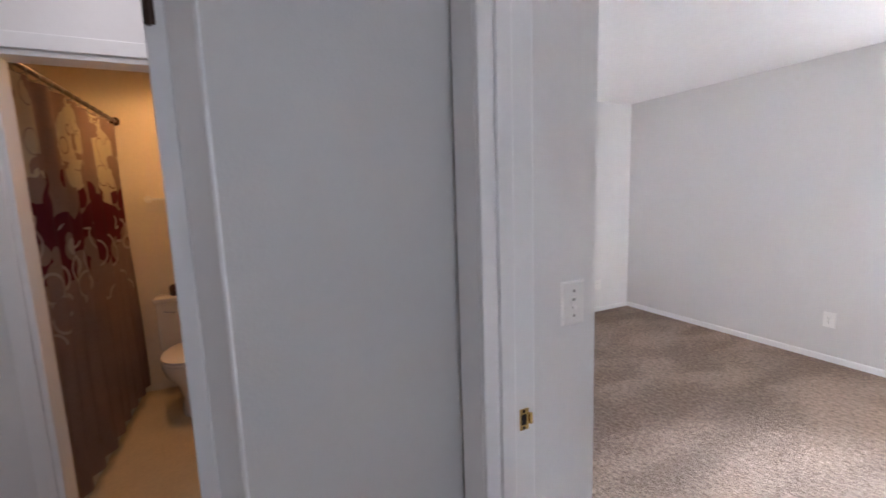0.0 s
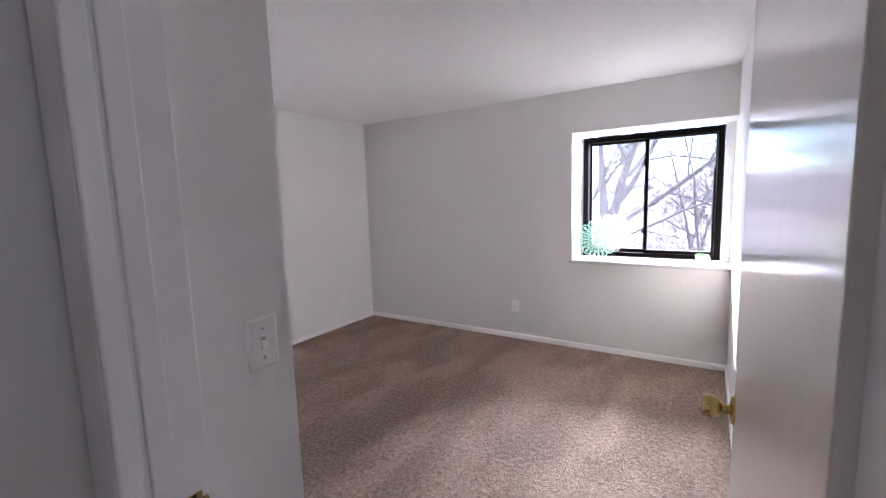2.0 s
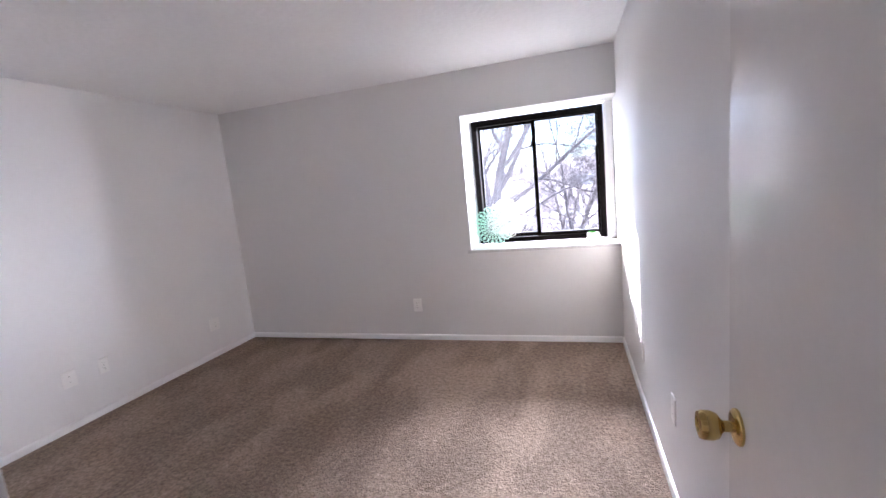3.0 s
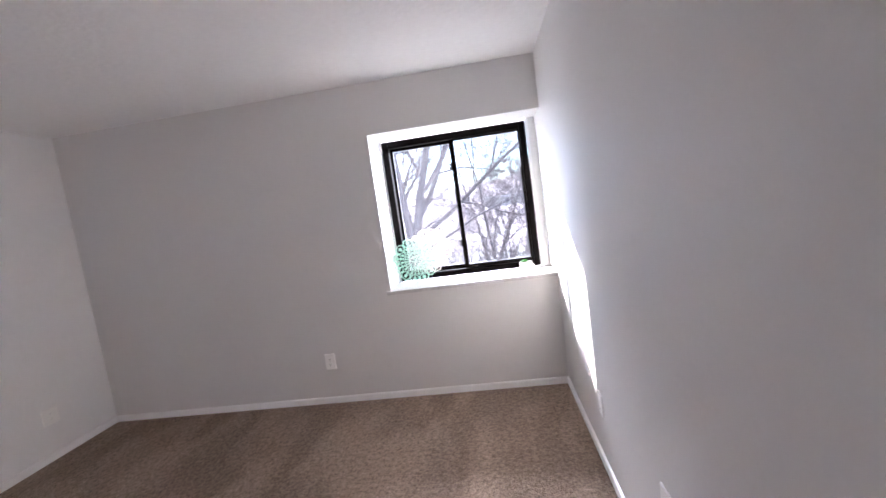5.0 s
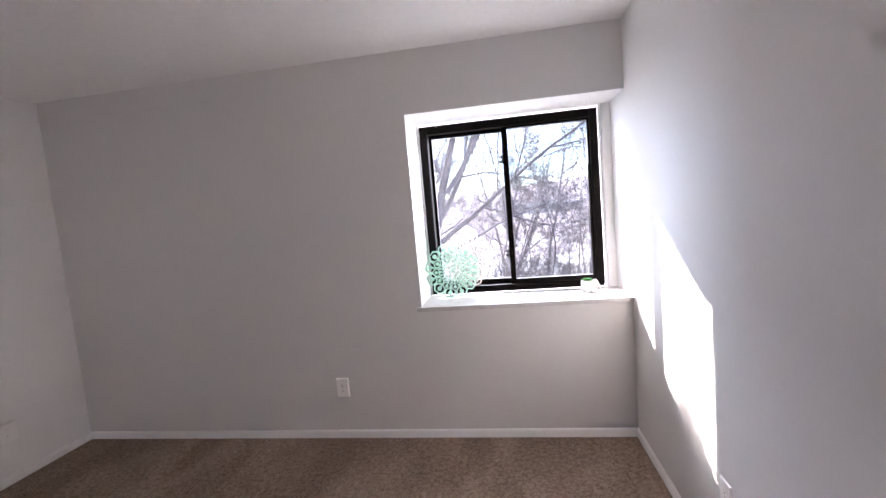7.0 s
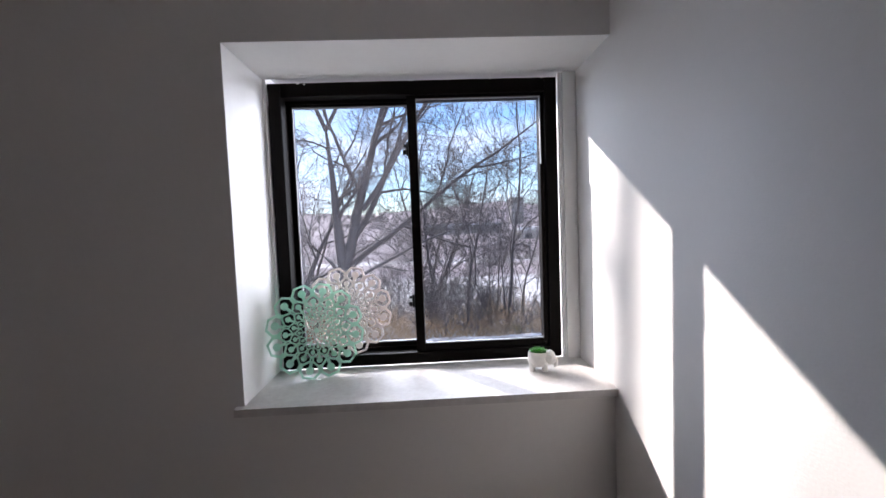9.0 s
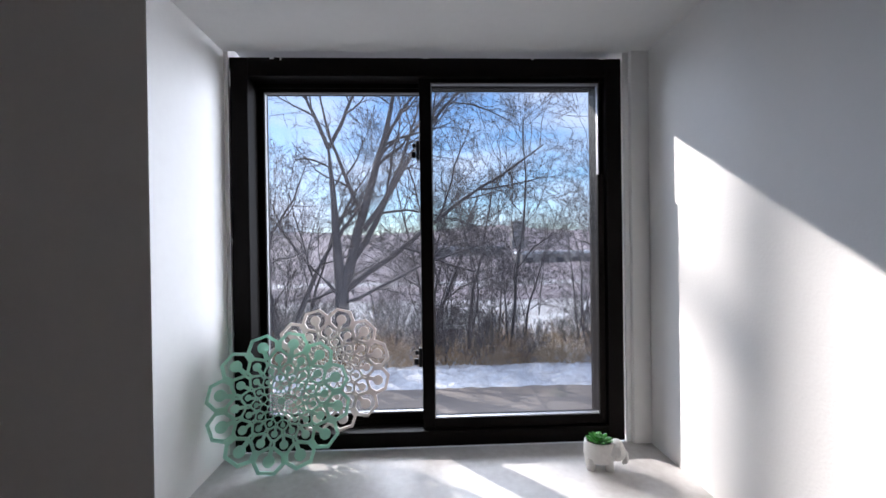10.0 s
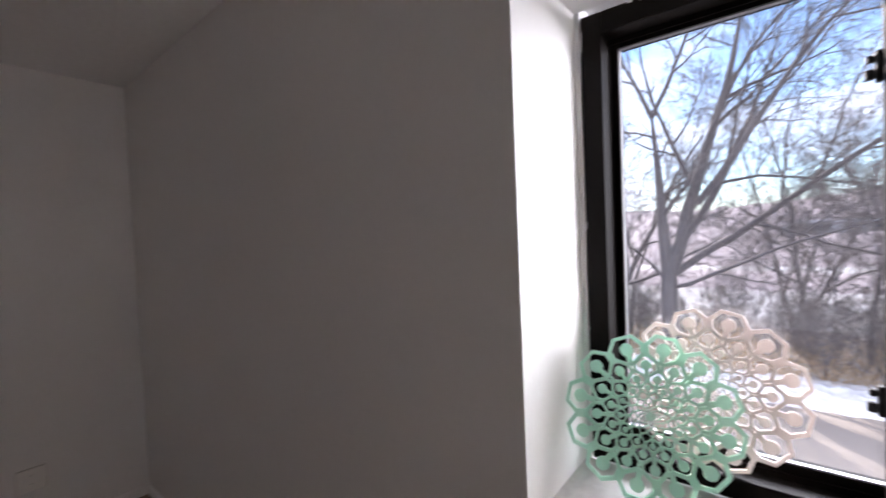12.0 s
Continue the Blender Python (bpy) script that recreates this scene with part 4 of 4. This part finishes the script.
def big_tree():
    """A short trunk that divides low into leaning limbs; each limb: start, way, length, radius, rise."""
    rnd = random.Random(3)
    wood, twigs = Limbs(), Limbs()
    wood.tube([Vector(p) for p in ((0.12, 0, -0.15), (0.06, 0, 0.5), (0.0, 0, 1.5), (0.02, 0, 2.4), (0.05, 0, 3.1))], (0.36, 0.28, 0.25, 0.25, 0.15), 12)
    fork = grow(wood, twigs, Vector((0.0, 0, 2.7)), Vector((-0.11, 0, 1)).normalized(), 5.2, 0.22, 0, rnd, 4, 0.0, 0.15, (4, 7, 5, 3))
    for at, way, ln, r, up in ((fork, (-0.35, 0.1, 1), 4.5, 0.085, 0.1), (fork, (0.5, 0.1, 1), 5.0, 0.085, 0.1), ((0.05, 0, 2.7), (0.36, 0.05, 1), 9.5, 0.22, 0.12),
                               ((0.85, 0, 4.9), (0.80, -0.1, 1.0), 8.0, 0.11, -0.5), ((0.1, 0, 2.6), (1.25, 0.1, 0.95), 9.5, 0.12, 0.05),
                               ((0.0, 0, 2.3), (-0.75, 0.2, 1), 7.0, 0.07, 0.2), ((0.05, 0, 2.2), (0.9, -0.4, 0.35), 6.0, 0.07, 0.05),
                               ((0.3, 0, 3.6), (0.62, 0.3, 1), 8.5, 0.13, 0.1)):
        grow(wood, twigs, Vector(at), Vector(way).normalized(), ln, r, 0, rnd, 4, up, 0.8, (8, 7, 5, 3))
    t = empty("tree", (-3.8, 14.6, foot), "large many-stemmed bare tree beyond the drive", "tree", "bare trees")
    for nm, lim, mt in (("trunk", wood, BARK), ("crown", twigs, TWIG)):
        ob = new(nm, lim.mesh(nm, mt))
        ob.parent = t
    return t


big_tree()
tree(5, (-6.2, 15.2, foot), [(0.06, 0, 9.0, 0.19), (0.42, 0.1, 8.5, 0.13), (-0.2, 0.2, 7, 0.08)], 4)
tree(8, (-0.6, 17.5, foot), [(0.30, -0.1, 7.5, 0.09), (0.05, 0.2, 7.0, 0.08)], 4)
# Unseen tree, stood where its soft trunk shadow crosses the wall's sun patch.
tree(14, (-11.02, 13.0, land(-11, 13)), [(0.0, 0.0, 19.0, 0.13)], 2, "tall bare tree out of view that shades the sun patch", 0.2)
slim = [tree(20 + k, (0, -60 - 12 * k, GROUND - 30), [(rng.uniform(-0.06, 0.06), 0, rng.uniform(6.0, 8.0), rng.uniform(0.045, 0.07)), (rng.uniform(-0.2, 0.2), 0.1, 5.5, 0.035)], 3,
             "slender bare sapling at the edge of the drive") for k in range(4)]
spots = [(rng.uniform(-14, 12), rng.uniform(15.5, 24)) for k in range(26)] + [(rng.uniform(-0.9, 0.9) * y, y) for y in (26 + 1.5 * k for k in range(34))] + [(1.0, 15.8), (1.9, 15.2), (0.3, 16.4), (2.7, 16.0), (3.6, 17.2)]
for k, (x, y) in enumerate(spots):
    s = rng.uniform(0.5, 1.25)
    src = slim[k % 4]
    m = Matrix.Translation((x, y, land(x, y) - 0.05)) @ Matrix.Rotation(rng.random() * 6.28, 4, "Z") @ Matrix.Scale(s, 4)
    if k < 4:
        src.matrix_basis = m
    else:
        copy_thing(src, m)

# leafless bushes behind the snow bank
shrubs = [tree(60 + k, (0, -60, GROUND - 30), [(rng.gauss(0, 0.5), rng.gauss(0, 0.4), rng.uniform(1.6, 2.8), rng.uniform(0.014, 0.024)) for q in range(8)], 2,
               "leafless brown bush at the edge of the drive", 0.3) for k in range(3)]
for k in range(27):
    x, y = rng.uniform(-9, 8), rng.uniform(13.6, 17.5)
    m = Matrix.Translation((x, y, land(x, y) - 0.03)) @ Matrix.Rotation(rng.random() * 6.28, 4, "Z") @ Matrix.Scale(rng.uniform(0.6, 1.15), 4)
    if k < 3:
        shrubs[k].matrix_basis = m
        shrubs[k].name = "bush"
        tagged(shrubs[k], "", "bush", "bare bushes")
    else:
        copy_thing(shrubs[k % 3], m)

# dry undergrowth behind the snow bank
bl = Limbs()
for k in range(8000):
    x, y = rng.uniform(-17, 15), 13.4 + 7.0 * rng.random() ** 1.6
    p = Vector((x, y, land(x, y) - 0.05))
    d = Vector((rng.gauss(0, 0.8), rng.gauss(0, 0.6), 1)).normalized()
    ln = rng.uniform(0.35, 1.0) * max(0.5, 1.3 + 1.9 * noise.noise((x * 0.45, y * 0.3, 7)))
    pts = [p + d * (ln * f) + Vector((rng.gauss(0, 0.06), rng.gauss(0, 0.06), -0.25 * f * f * ln * (1 - d.z))) for f in (0, 0.35, 0.7, 1.0)]
    bl.tube(pts, [0.011, 0.009, 0.006, 0.003], 3)
tagged(new("brush", bl.mesh("brush", BRUSHM)), "dense tangle of dry brown undergrowth", "brush", kind="stuff")


# far slope, woods and buildings
def ridge(name, y0, base, rise, seed, label, mat=HAZED_WOODS):
    bm = bmesh.new()
    n, m = 160, 8
    gg = []
    for j in range(m + 1):
        f = j / m
        row = []
        for i in range(n + 1):
            x = -1.6 * y0 + 3.2 * y0 * i / n
            top = rise * (0.75 + 0.35 * noise.noise((x / y0 * 2.2, seed, 0)) + 0.10 * noise.noise((x / y0 * 60, seed, 4)) + 0.06 * noise.noise((x / y0 * 200, seed, 4)))
            row.append(bm.verts.new((x, y0 + f * rise * 5, base + top * math.sin(f * math.pi / 2))))
        gg.append(row)
    for j in range(m):
        for i in range(n):
            bm.faces.new((gg[j][i], gg[j][i + 1], gg[j + 1][i + 1], gg[j + 1][i]))
    return solid(name, bm, mat, label, "hill", kind="structure")


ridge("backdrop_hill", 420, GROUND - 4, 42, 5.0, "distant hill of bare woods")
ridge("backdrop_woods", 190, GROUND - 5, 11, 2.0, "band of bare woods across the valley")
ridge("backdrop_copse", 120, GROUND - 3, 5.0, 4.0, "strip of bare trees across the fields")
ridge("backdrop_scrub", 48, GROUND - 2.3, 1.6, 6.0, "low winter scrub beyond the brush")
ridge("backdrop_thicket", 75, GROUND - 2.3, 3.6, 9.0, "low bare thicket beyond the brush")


def far_building(x, y, w, d, h, label, floors):
    z = land(x, y) - 0.3
    b = empty("building", (x, y, z), label, "building", "far buildings")
    part("wall", boxes((-w / 2, w / 2, -d / 2, d / 2, 0, h)), FARWALL, b)
    part("roof", boxes((-w / 2 - 0.4, w / 2 + 0.4, -d / 2 - 0.4, d / 2 + 0.4, h + 0.01, h + 0.7), bevel=0.15), FARROOF, b)
    for f in range(floors):
        for k in range(5):
            xx = -w / 2 + w * (k + 0.5) / 5
            zz = h * (f + 0.35) / floors
            part("window", boxes((xx - w * 0.05, xx + w * 0.05, -d / 2 - 0.06, -d / 2 - 0.01, zz, zz + h * 0.45 / floors)), FARPANE, b)
    return b


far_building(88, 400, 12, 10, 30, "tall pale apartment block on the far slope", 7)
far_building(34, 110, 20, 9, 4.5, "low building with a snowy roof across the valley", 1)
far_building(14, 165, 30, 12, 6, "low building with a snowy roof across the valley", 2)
